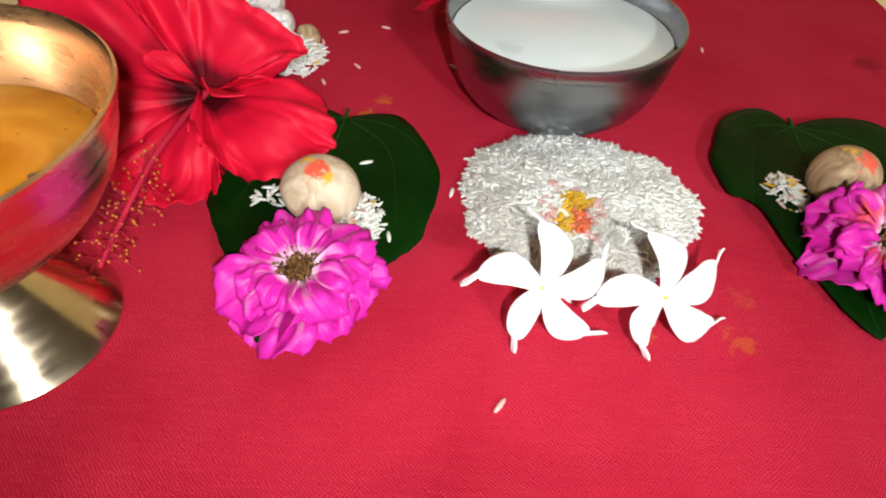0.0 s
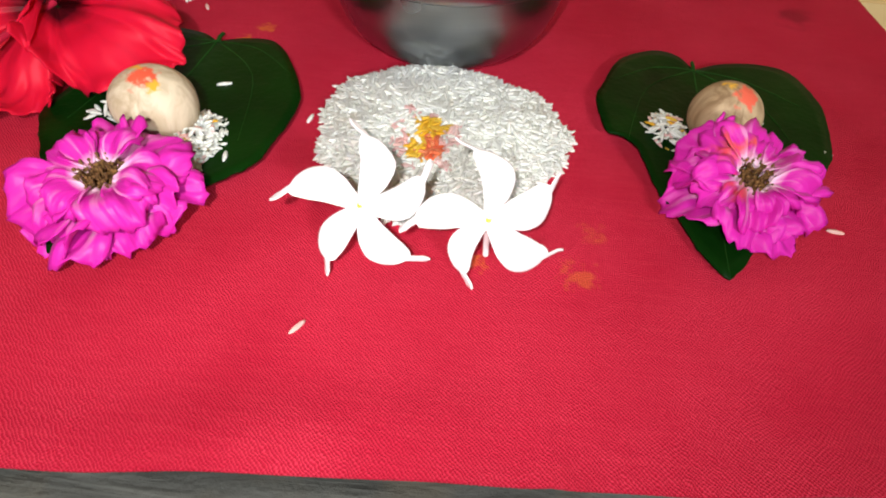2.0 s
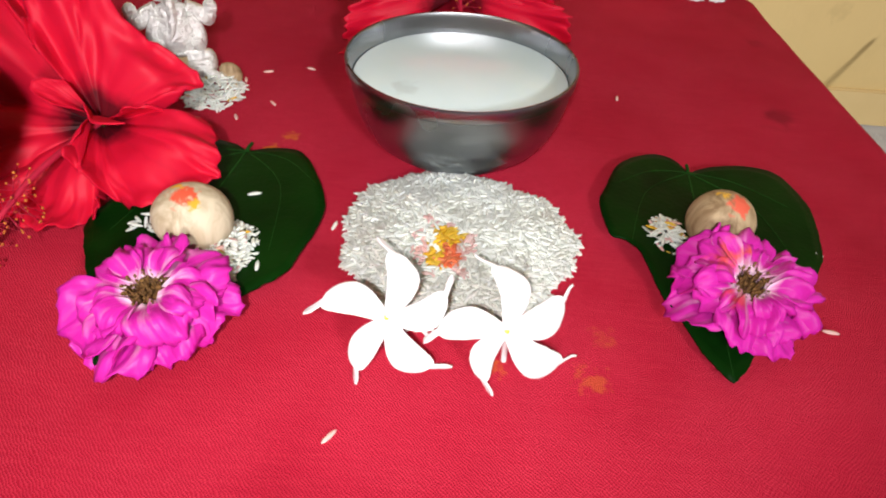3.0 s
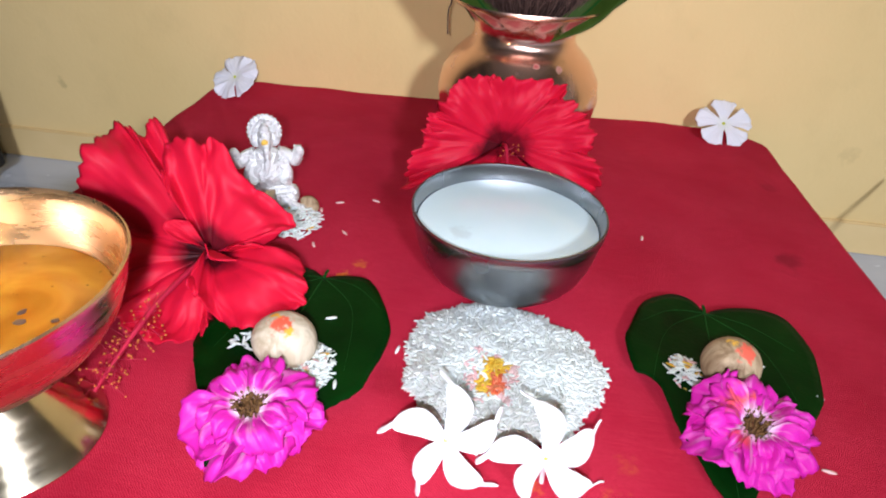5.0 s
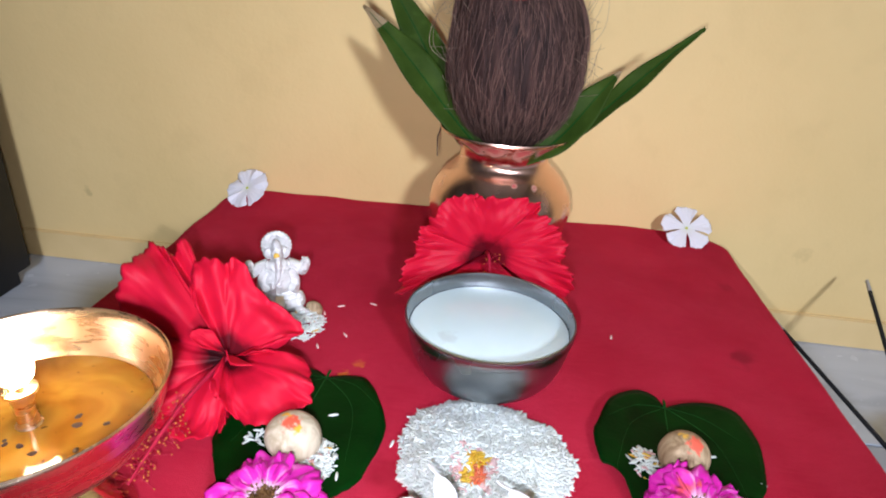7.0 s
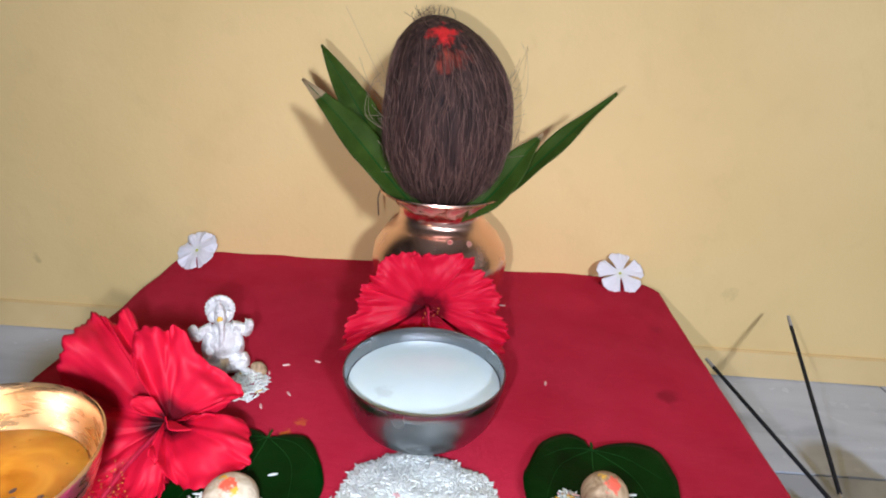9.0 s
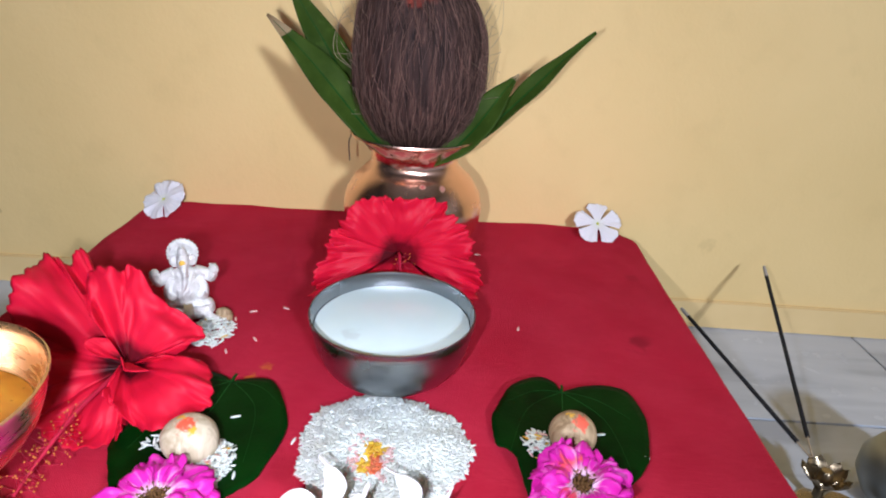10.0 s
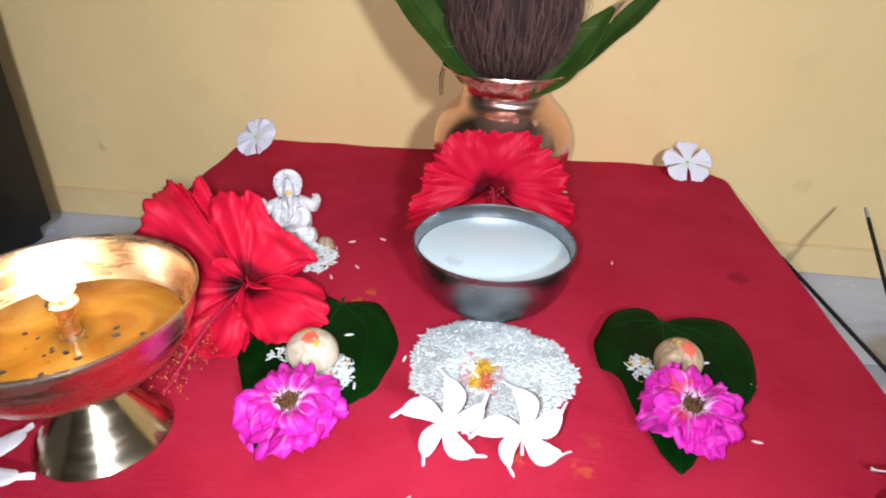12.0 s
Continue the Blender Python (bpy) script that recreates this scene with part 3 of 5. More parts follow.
def make_pile():
    rnd = random.Random(4)
    g = Geo()
    nr, na = 18, 60
    v = [(PX, PY, TOP + mound_height(PX, PY) - 0.0004)]
    for i in range(1, nr + 1):
        for j in range(na):
            a = 2 * math.pi * j / na - math.pi
            r = mound_radius(a) * i / nr * 0.985
            x, y = PX + r * math.cos(a), PY + r * math.sin(a)
            v.append((x, y, TOP + max(-0.001, mound_height(x, y) - 0.0004 - 0.0012 * (i / nr) ** 4)))
    f = [(0, 1 + j, 1 + (j + 1) % na) for j in range(na)]
    for i in range(nr - 1):
        for j in range(na):
            k = (j + 1) % na
            f.append((1 + i * na + j, 1 + (i + 1) * na + j, 1 + (i + 1) * na + k, 1 + i * na + k))
    g.add(v, f)
    for i in range(5200):
        a = rnd.uniform(-math.pi, math.pi)
        e = math.sqrt(rnd.random())
        if i < 420:
            e = rnd.uniform(0.93, 1.03)
        r = mound_radius(a) * e
        x, y = PX + r * math.cos(a), PY + r * math.sin(a)
        z = TOP + max(0.0004, mound_height(x, y)) + rnd.uniform(-0.0004, 0.0010)
        slot = 0
        q = (x - 0.0285, y - 0.034)
        nz = noise.noise(Vector((x * 190, y * 190, 0)))
        if math.hypot(q[0] / 0.0095, (q[1] - 0.0005) / 0.0135) + 0.55 * nz < 0.72:
            slot = 1
            if math.hypot((x - 0.0335) / 0.007, (y - 0.0315) / 0.0055) + 0.5 * nz < 0.95:
                slot = 2
        elif math.hypot(q[0] / 0.016, q[1] / 0.016) + 0.8 * nz < 0.62:
            slot = 3
        g.grain((x, y, z), rnd.uniform(0, 6.3), rnd.gauss(0, 0.16), rnd.uniform(0.0054, 0.0070), rnd.uniform(0.0015, 0.0020), slot)
    ob = part("rice_pile", g, [M["rice"], M["rice_yellow"], M["rice_red"], M["rice_pink"]], None, "", True, 0)
    return tagged(ob, "round heap of raw white rice with turmeric and vermilion dabs on red cloth", "rice", "", "stuff")


make_pile()


def small_rice(x, y, base, rx, ry, count, seed, label, paint=0.1):
    rnd = random.Random(seed)
    g = Geo()
    for i in range(count):
        a, e = rnd.uniform(0, 6.3), math.sqrt(rnd.random())
        px, py = x + rx * e * math.cos(a), y + ry * e * math.sin(a)
        z = base + 0.001 + 0.0085 * (1 - e * e) * rnd.uniform(0.3, 1.0)
        g.grain((px, py, z), rnd.uniform(0, 6.3), rnd.gauss(0, 0.3), rnd.uniform(0.0048, 0.0062), rnd.uniform(0.0014, 0.0018), rnd.choice((1, 3)) if rnd.random() < paint else 0)
    ob = part("rice_heap", g, [M["rice"], M["rice_yellow"], M["rice_red"], M["rice_pink"]], None, "", True, 0)
    return tagged(ob, label, "rice", "", "stuff")


grain_mesh = Geo().grain((0, 0, 0), 0, 0).mesh("rice_grain", M["rice"])
pink_mesh = Geo().grain((0, 0, 0), 0, 0).mesh("rice_grain", M["rice_pink"])


def loose_grain(x, y, heading, z=None, pink=True):
    ob = new("rice_grain", pink_mesh if pink else grain_mesh)
    ob.matrix_world = pose(x, y, (at_cloth(x, y) if z is None else z) + 0.0007, 0, 0, heading)
    where = "lying loose on red cloth" if z is None else "lying on a dark green leaf"
    return tagged(ob, ("pinkish" if pink else "white") + " raw rice grain " + where, "rice grain", "loose rice grains", "")


for gx, gy, gh in ((-0.0739, 0.1555, 130), (-0.0872, 0.1937, 20), (-0.0631, 0.2020, 160), (-0.0893, 0.1380, 115), (-0.0970, 0.181, 110), (0.0942, 0.3283, 0), (-0.0014, -0.0458, 55), (-0.0195, 0.0545, 80), (0.1775, 0.0152, 170), (-0.0215, 0.160, 140), (-0.036, 0.266, 60), (-0.0985, 0.159, 30), (0.124, 0.194, 80)):
    loose_grain(gx, gy, gh, None, gx != -0.0195)

# ---------------------------------------------------------------- betel leaves


def smooth_curve(pts, per=8):
    out = []
    p = [Vector(q) for q in pts]
    for i in range(len(p) - 1):
        a, b, c, d = p[max(i - 1, 0)], p[i], p[i + 1], p[min(i + 2, len(p) - 1)]
        for k in range(per):
            t = k / per
            out.append(0.5 * ((2 * b) + (c - a) * t + (2 * a - 5 * b + 4 * c - d) * t * t + (3 * b - a - 3 * c + d) * t ** 3))
    out.append(p[-1])
    return out


def betel_leaf(stem, tip, left, right, seed, label):
    """left and right: (share of the length from the stem, half width) down each side."""
    stem, tip = Vector((*stem, 0)), Vector((*tip, 0))
    axis = tip - stem
    length = axis.length
    axis.normalize()
    side = Vector((-axis.y, axis.x, 0))
    ob = thing("betel_leaf", (stem.x, stem.y, TOP), label, "leaf", "betel leaves")

    def lift(x, y):
        e = noise.noise(Vector((x * 22, y * 22, seed)))
        return 0.0016 + 0.0013 * (1 + e)

    def edge(profile, sign):
        return smooth_curve([axis * (a * length) + side * (sign * w) for a, w in profile], 8)

    ring = edge([(0.0, 0.0)] + right + [(1.0, 0.0)], 1)[:-1] + list(reversed(edge([(0.0, 0.0)] + left + [(1.0, 0.0)], -1)))[:-1]
    n = len(ring)
    for i in range(n):
        ring[i] = ring[i] * (1 + 0.008 * noise.noise(ring[i] * 160 + Vector((seed, 0, 0))) + 0.007 * noise.noise(ring[i] * 420 + Vector((seed, 3, 0))))
    heart = axis * (0.33 * length)
    v, f = [], []
    steps = 12
    for lay in (0.0004, -0.0004):
        for k in range(steps + 1):
            s = max(0.001, k / steps)
            for p in ring:
                q = heart + (p - heart) * s
                spine = abs((q - Vector((0, 0, 0))).dot(side))
                v.append((q.x, q.y, lift(stem.x + q.x, stem.y + q.y) + 0.05 * spine * (0.6 + 0.4 * s) * 0.6 + lay))
    m = (steps + 1) * n
    for k in range(steps):
        for i in range(n):
            j = (i + 1) % n
            q = (k * n + i, (k + 1) * n + i, (k + 1) * n + j, k * n + j)
            f += [q, tuple(m + w for w in reversed(q))]
    for i in range(n):
        j = (i + 1) % n
        f.append((steps * n + i, m + steps * n + i, m + steps * n + j, steps * n + j))
    blade = part("blade", Geo().add(v, f), M["betel"], ob, "", True, 0)

    def ridge(points, r):
        path = []
        for p in smooth_curve(points, 6):
            path.append((p.x, p.y, lift(stem.x + p.x, stem.y + p.y) + 0.03 * abs(p.dot(side)) + 0.0004))
        k = len(path)
        return Geo().tube(path, [r * (1 - 0.8 * i / k) for i in range(k)], 6)

    part("midrib", ridge([Vector((0, 0, 0)), axis * length * 0.5, axis * length * 0.97], 0.0004), M["vein"], blade, "pale raised midrib")
    for s, prof in ((1, right), (-1, left)):
        wide = max(w for a, w in prof)
        part("vein", ridge([Vector((0, 0, 0)), axis * length * 0.18 + side * s * wide * 0.5, axis * length * 0.52 + side * s * wide * 0.72], 0.00026), M["vein"], blade)
        part("vein", ridge([Vector((0, 0, 0)), axis * length * 0.03 + side * s * wide * 0.42, axis * length * 0.16 + side * s * wide * 0.82], 0.00024), M["vein"], blade)
    part("stalk", Geo().tube([(0, 0, 0.0026), tuple(-axis * 0.003 + Vector((0, 0, 0.0034))), tuple(-axis * 0.007 + Vector((0, 0, 0.0030)))], [0.0010, 0.0009, 0.0008], 8), M["vein"], ob)
    return ob


betel_leaf((-0.0720, 0.1022), (-0.0820, -0.0294), [(-0.04, 0.010), (-0.03, 0.026), (0.14, 0.0385), (0.37, 0.0405), (0.484, 0.0422), (0.56, 0.0383), (0.665, 0.0294), (0.85, 0.012)], [(-0.034, 0.0124), (-0.022, 0.0265), (0.111, 0.0399), (0.291, 0.0504), (0.509, 0.0488), (0.607, 0.0463), (0.674, 0.0395), (0.85, 0.019)], 3.0, "dark green glossy betel leaf on red cloth under a nut")
betel_leaf((0.1465, 0.1137), (0.1312, -0.0153), [(-0.079, 0.007), (-0.09, 0.0188), (0.013, 0.0342), (0.197, 0.0419), (0.289, 0.0448), (0.383, 0.0430), (0.469, 0.0399), (0.492, 0.0320), (0.559, 0.0269), (0.714, 0.0214), (0.796, 0.0158), (0.92, 0.0085)], [(-0.064, 0.0132), (-0.098, 0.0312), (-0.056, 0.0444), (0.098, 0.0507), (0.18, 0.0520), (0.354, 0.0499), (0.472, 0.0458), (0.70, 0.026), (0.89, 0.0095)], 8.0, "dark green heart-shaped betel leaf on red cloth under a rose")

# ---------------------------------------------------------------- betel nuts


def betel_nut(x, y, z, r, squash, mat, label):
    ob = thing("betel_nut", (x, y, z), label, "betel nut", "betel nuts")
    part("kernel", Geo().ball((0, 0, 0), (r * 1.04, r * 0.95, r * squash), 40, 26, 0, None, 0.05, 70), mat, ob, "", True, 0)
    return ob


betel_nut(-0.0705, 0.0350, 0.0172, 0.0150, 0.90, M["nut_pale"], "pale round betel nut with red and yellow powder on top")
betel_nut(0.1432, 0.0600, 0.0168, 0.0134, 1.02, M["nut_brown"], "fibrous brown betel nut daubed with red powder")
small_rice(-0.0570, 0.0285, 0.0035, 0.0115, 0.0200, 420, 11, "small heap of white rice under a betel nut on a leaf", 0.05)
small_rice(-0.0940, 0.0400, 0.0035, 0.007, 0.008, 16, 12, "few white rice grains beside a betel nut on a leaf", 0.0)
small_rice(0.1235, 0.0605, 0.0035, 0.0095, 0.0135, 140, 13, "small heap of pinkish white rice beside a betel nut", 0.14)
for gx, gy, gh, pk in ((-0.0575, 0.0673, 20, False), (0.1045, 0.0650, 10, True), (0.1085, 0.0660, 60, False), (0.1865, 0.0565, 160, False), (-0.043, 0.022, 100, False), (0.1640, 0.0730, 10, False), (-0.054, 0.011, 30, False)):
    loose_grain(gx, gy, gh, 0.0055, pk)

# ---------------------------------------------------------------- flowers


def radial_petal(c, tip, normal, width, bow, ruffle, seed, thick=0.0006, foot=0.14, blunt=5.0, nu=26, nv=25, waves=4.0, notch=0.05, droop=0.0):
    """A petal from the flower's heart c to tip, spread across the plane of the normal."""
    c, tip, n = Vector(c), Vector(tip), Vector(normal).normalized()
    axis = tip - c
    length = axis.length
    a = axis.normalized()
    side = n.cross(a).normalized()
    up = a.cross(side)
    if up.dot(n) < 0:
        up = -up

    span = width / length

    def fn(u, v):
        th = v * span * (0.80 + 0.35 * u)
        scallop = 0.9 * notch * abs(math.sin(v * 6.5 + seed * 2.1)) ** 0.6 + notch * noise.noise(Vector((v * 2.4, seed, 1.0))) + 0.45 * notch * noise.noise(Vector((v * 17, seed, 2.0)))
        reach = u * length * (1 - 0.12 * abs(v) ** 3 * u + u ** 4 * scallop)
        w = reach * math.sin(th) + foot * width * 0.5 * v * (1 - u)
        reach *= math.cos(th)
        h = bow * math.sin(u * math.pi * 0.9) - droop * u ** 3
        r = ruffle * u ** 2.2
        h += r * (math.sin(v * waves * 2.1 + seed * 3) * abs(v) ** 0.7 + 0.8 * noise.noise(Vector((v * 2.6, u * 2.2, seed))))
        h += ruffle * 0.012 * u * math.sin(v * 24 + seed) + ruffle * 0.55 * u ** 3 * noise.noise(Vector((v * 5, u * 4, seed + 4)))
        return c + a * reach + side * w + up * h
    return Geo().sheet(nu, nv, fn, thick)


def shift(geo, o):
    geo.v = [(p[0] - o[0], p[1] - o[1], p[2] - o[2]) for p in geo.v]
    return geo


def fan_petal(foot, rim, normal, bow, ruffle, seed, nu=34, nv=81, thick=0.0006, frill=0.05, pleat=0.0003):
    """A petal spread like a fan from its foot to a frilled rim that runs through a few points."""
    foot, n = Vector(foot), Vector(normal).normalized()
    curve = smooth_curve(rim, 12)
    fine = min(1.0, sum((q - p).length for p, q in zip(curve, curve[1:])) / 0.11)

    def fn(u, v):
        s = (v * 0.5 + 0.5) * (len(curve) - 1)
        k = min(int(s), len(curve) - 2)
        d = curve[k].lerp(curve[k + 1], s - k) - foot
        r = 0.03 + 0.97 * u
        e = v * fine
        edge = frill * (0.9 * noise.noise(Vector((e * 7, seed, 1))) + 0.7 * noise.noise(Vector((e * 19, seed, 2))) + 0.3 * noise.noise(Vector((e * 43, seed, 3))) - 0.5 * abs(v) ** 6)
        reach = r * (1 + r ** 5 * edge)
        h = bow * math.sin(r * 2.9) * (1 - 0.4 * v * v)
        h += ruffle * r * r * (noise.noise(Vector((e * 2.6, r * 2.2, seed))) + 0.5 * noise.noise(Vector((e * 5.5, r * 3.6, seed + 3))) + 0.35 * r ** 3 * noise.noise(Vector((e * 13, r * 6, seed + 6))))
        h += pleat * math.sin(r * 3.0) * math.sin(e * 19 + 5.0 * noise.noise(Vector((e * 3, r * 0.9, seed))))
        return foot + d * reach + n * h
    return Geo().sheet(nu, nv, fn, thick)


def hibiscus(c, normal, rims, column_tip, seed, label, depth=0.012, inner=(), anthers=95, ruffle=0.016, pleat=0.0003, frill=0.05):
    ob = thing("hibiscus_flower", c, label, "flower", "hibiscus flowers")
    rnd = random.Random(seed)
    n = Vector(normal).normalized()
    foot = Vector(c) - n * depth
    for i, rim in enumerate(rims):
        part("petal", shift(fan_petal(foot, rim, normal, 0.006, ruffle, seed + i * 1.7, 34, 81, 0.0006, frill, pleat), c), M["hibiscus"], ob, "", True, 0)
    for rim, bow in inner:
        part("petaloid", shift(fan_petal(foot + n * depth * 0.6, rim, normal, bow, 0.003, seed + 20 + bow * 900, 16, 25, 0.0006, 0.04), c), M["hibiscus"], ob, "small curled inner petal", True, 0)
    c0 = Vector(c) - n * depth * 0.8
    t = Vector(column_tip)
    mid = (c0 + t) / 2 + Vector((0, 0, 0.006))
    path = smooth_curve([c0, mid, t], 10)
    part("staminal_column", shift(Geo().tube(path, [0.0015 - 0.0006 * i / len(path) for i in range(len(path))], 10), c), M["column"], ob, "crimson column")
    g = Geo()
    for i in range(anthers):
        k = rnd.uniform(0.55, 0.98)
        p = path[int(k * (len(path) - 1))]
        d = Vector((rnd.gauss(0, 1), rnd.gauss(0, 0.5), rnd.gauss(0, 1))).normalized()
        q = p + d * rnd.uniform(0.004, 0.013)
        q.z = max(q.z, TOP + 0.001)
        s = rnd.uniform(0.0004, 0.0007)
        g.ball(q, (s, s, s), 6, 4)
        g.tube([p, (p + q) / 2, q], 0.00015, 3, 1)
    tagged(part("anther_mass", shift(g, c), [M["anther"], M["column"]], ob, "tiny orange anthers on red threads", True, 0), "", "", "", "stuff")
    g = Geo().ball(c0 - n * 0.012, (0.006, 0.006, 0.009), 14, 10, 0, aim(n))
    part("calyx", shift(g, c), M["vein"], ob)
    return ob


BACK_LEFT = [(-0.203, 0.096, 0.030), (-0.199, 0.101, 0.066), (-0.1977, 0.130, 0.075), (-0.183, 0.128, 0.068), (-0.1749, 0.1386, 0.072), (-0.158, 0.112, 0.060)]
UPRIGHT = [(-0.150, 0.090, 0.058), (-0.1588, 0.1087, 0.073), (-0.1395, 0.1072, 0.080), (-0.1300, 0.1115, 0.077), (-0.1095, 0.1065, 0.0575), (-0.0853, 0.0999, 0.046), (-0.093, 0.0902, 0.037), (-0.1077, 0.0821, 0.034)]
RIGHT = [(-0.108, 0.075, 0.036), (-0.0829, 0.086, 0.034), (-0.0681, 0.0647, 0.030), (-0.0712, 0.0539, 0.022), (-0.0946, 0.0407, 0.015), (-0.1133, 0.0474, 0.018), (-0.1221, 0.0495, 0.027)]
FRONT = [(-0.1135, 0.0489, 0.010), (-0.1153, 0.0415, 0.007), (-0.1309, 0.0321, 0.006), (-0.1544, 0.0396, 0.006), (-0.1687, 0.0576, 0.008)]
SIDE = [(-0.1640, 0.0500, 0.010), (-0.1790, 0.060, 0.016), (-0.1860, 0.0772, 0.026), (-0.1900, 0.0950, 0.034), (-0.184, 0.108, 0.044)]
CURL_A = [(-0.1350, 0.0815, 0.0470), (-0.1425, 0.0770, 0.0490), (-0.1435, 0.0710, 0.0465), (-0.1350, 0.0685, 0.0420)]
CURL_B = [(-0.1190, 0.0650, 0.0455), (-0.1165, 0.0610, 0.0450), (-0.1120, 0.0570, 0.0420), (-0.1010, 0.0600, 0.0410)]
CURL_C = [(-0.1210, 0.0580, 0.0370), (-0.1225, 0.0505, 0.0330), (-0.1170, 0.0470, 0.0270)]
hibiscus((-0.1265, 0.0770, 0.037), (0.15, -0.55, 0.82), [BACK_LEFT, UPRIGHT, RIGHT, FRONT, SIDE], (-0.1409, -0.0060, 0.012), 2.0, "large red hibiscus bloom with ruffled petals lying on red cloth", 0.016, ((CURL_A, 0.003), (CURL_B, 0.002), (CURL_C, 0.0025)))
REAR_A = [(-0.0450, 0.2141, 0.0060), (-0.0450, 0.218, 0.0160), (-0.0392, 0.227, 0.0346), (-0.030, 0.235, 0.0500)]
REAR_B = [(-0.0329, 0.2304, 0.0423), (-0.0322, 0.2359, 0.0552), (-0.0241, 0.2407, 0.0663), (-0.0093, 0.2483, 0.0833), (0.0140, 0.2500, 0.0885)]
REAR_C = [(0.0060, 0.2491, 0.0850), (0.0270, 0.2492, 0.0850), (0.0505, 0.2508, 0.0865), (0.0639, 0.2488, 0.0807)]
REAR_D = [(0.0560, 0.2476, 0.0790), (0.0752, 0.244, 0.0688), (0.0833, 0.239, 0.0566), (0.0829, 0.2308, 0.0374)]
REAR_E = [(0.0799, 0.2334, 0.0436), (0.0880, 0.2302, 0.0357), (0.0930, 0.2242, 0.0211), (0.0900, 0.2177, 0.0070)]
REAR_F = [(0.0800, 0.214, 0.0060), (0.0250, 0.202, 0.0040), (-0.0350, 0.210, 0.0060)]
hibiscus((0.0225, 0.2370, 0.041), (0.02, -0.92, 0.39), [REAR_A, REAR_B, REAR_C, REAR_D, REAR_E, REAR_F], (0.027, 0.216, 0.034), 7.0, "red hibiscus bloom leaning against a copper pot", 0.019, (), 14, 0.013, 0.0001, 0.09)


def rose(c, normal, spin, radius, seed, label, petal="rose", heart=()):
    z = Vector(normal).normalized()
    m = Matrix.Translation(c) @ aim(z).to_4x4() @ Matrix.Rotation(spin, 4, "Z")
    ob = thing("rose_flower", c, label, "flower", "roses", m)
    rnd = random.Random(seed)
    rings = ((5, 1.12, -0.004, 0.05, 0.74), (5, 1.02, -0.001, 0.30, 0.70), (5, 0.86, 0.002, 0.66, 0.62), (5, 0.66, 0.003, 0.92, 0.50), *heart)
    for k, (count, reach, z0, rise, half) in enumerate(rings):
        for i in range(count):
            a = 2 * math.pi * (i + 0.5 * (k % 2)) / count + rnd.uniform(-0.34, 0.34)
            R = radius * reach * rnd.uniform(0.84, 1.06)
            lean = rise * rnd.uniform(0.4, 1.6)
            w = half * rnd.uniform(0.85, 1.2)
            ph, roll_in = rnd.uniform(0, 6), rnd.uniform(-0.15, 0.25)

            def fn(u, v, a=a, R=R, lean=lean, w=w, ph=ph, z0=z0, roll_in=roll_in, k=k):
                s = u * R * (1 - 0.20 * abs(v) ** 2.4 + 0.10 * u * max(0.0, 1 - abs(v - 0.4 * math.sin(ph)) * 2.2) + 0.06 * math.sin(v * 3 + ph) * u + 0.10 * u * noise.noise(Vector((v * 3.5, ph, k))) + 0.09 * u ** 4 * noise.noise(Vector((v * 3.5, ph, k + 9))) + 0.07 * u ** 4 * noise.noise(Vector((v * 16, ph, k))))
                th = 1.25 * lean * (1 - 0.85 * u * u)
                fan = w * (0.22 + 0.78 * math.sin(min(1, u / 0.85) * 1.5708)) * (1 - 0.10 * u ** 4)
                x = s * math.cos(th * 0.55)
                y = v * fan * R * 0.92
                h = z0 + s * math.sin(th) * 0.72 + 0.10 * R * (v * v) * (1 - 0.5 * u) * (1 + lean)
                h += R * 0.10 * u * v * v - R * 0.07 * u * (1 - abs(v)) + R * 0.18 * u * math.sin(v * 2.6 + ph) + R * 0.34 * u * u * noise.noise(Vector((v * 3, u * 2, ph))) + R * 0.10 * u ** 3 * noise.noise(Vector((v * 9, u * 4, ph))) - R * 0.16 * max(0.0, u - 0.75) * 3 * (0.6 + roll_in)
                x0 = 0.0052 + x
                return x0 * math.cos(a) - y * math.sin(a), x0 * math.sin(a) + y * math.cos(a), h
            part("petal", Geo().sheet(16, 23, fn, 0.0005), M[petal], ob, "", True, 0)
    g = Geo()
    for i in range(110):
        a, r = rnd.uniform(0, 6.3), 0.0068 * math.sqrt(rnd.random())
        p = Vector((r * math.cos(a), r * math.sin(a), 0.0008))
        q = p * 1.25 + Vector((rnd.gauss(0, 0.0006), rnd.gauss(0, 0.0006), rnd.uniform(0.0018, 0.0052)))
        g.tube([p, q], 0.0003, 4)
        g.ball(q, (0.0006, 0.0006, 0.0007), 6, 4)
    g.ball((0, 0, -0.001), (0.006, 0.006, 0.003), 14, 8, 0, None, 0.2, 300)
    tagged(part("stamen_mass", g, M["stamen"], ob, "dry brown stamens", True, 0), "", "", "", "stuff")
    part("calyx", Geo().ball((0, 0, -0.006), (0.006, 0.006, 0.007), 12, 8), M["vein"], ob)
    return ob


rose((-0.0705, -0.0065, 0.0150), (0.0, -0.20, 0.98), 0.3, 0.0203, 21, "open magenta rose with white petal bases on a betel leaf")
rose((0.1405, 0.0190, 0.0180), (0.0, -0.28, 0.96), 1.1, 0.0205, 37, "magenta rose with orange powder smears on a betel leaf", "rose_smeared", ((3, 0.50, 0.003, 1.15, 0.62),))


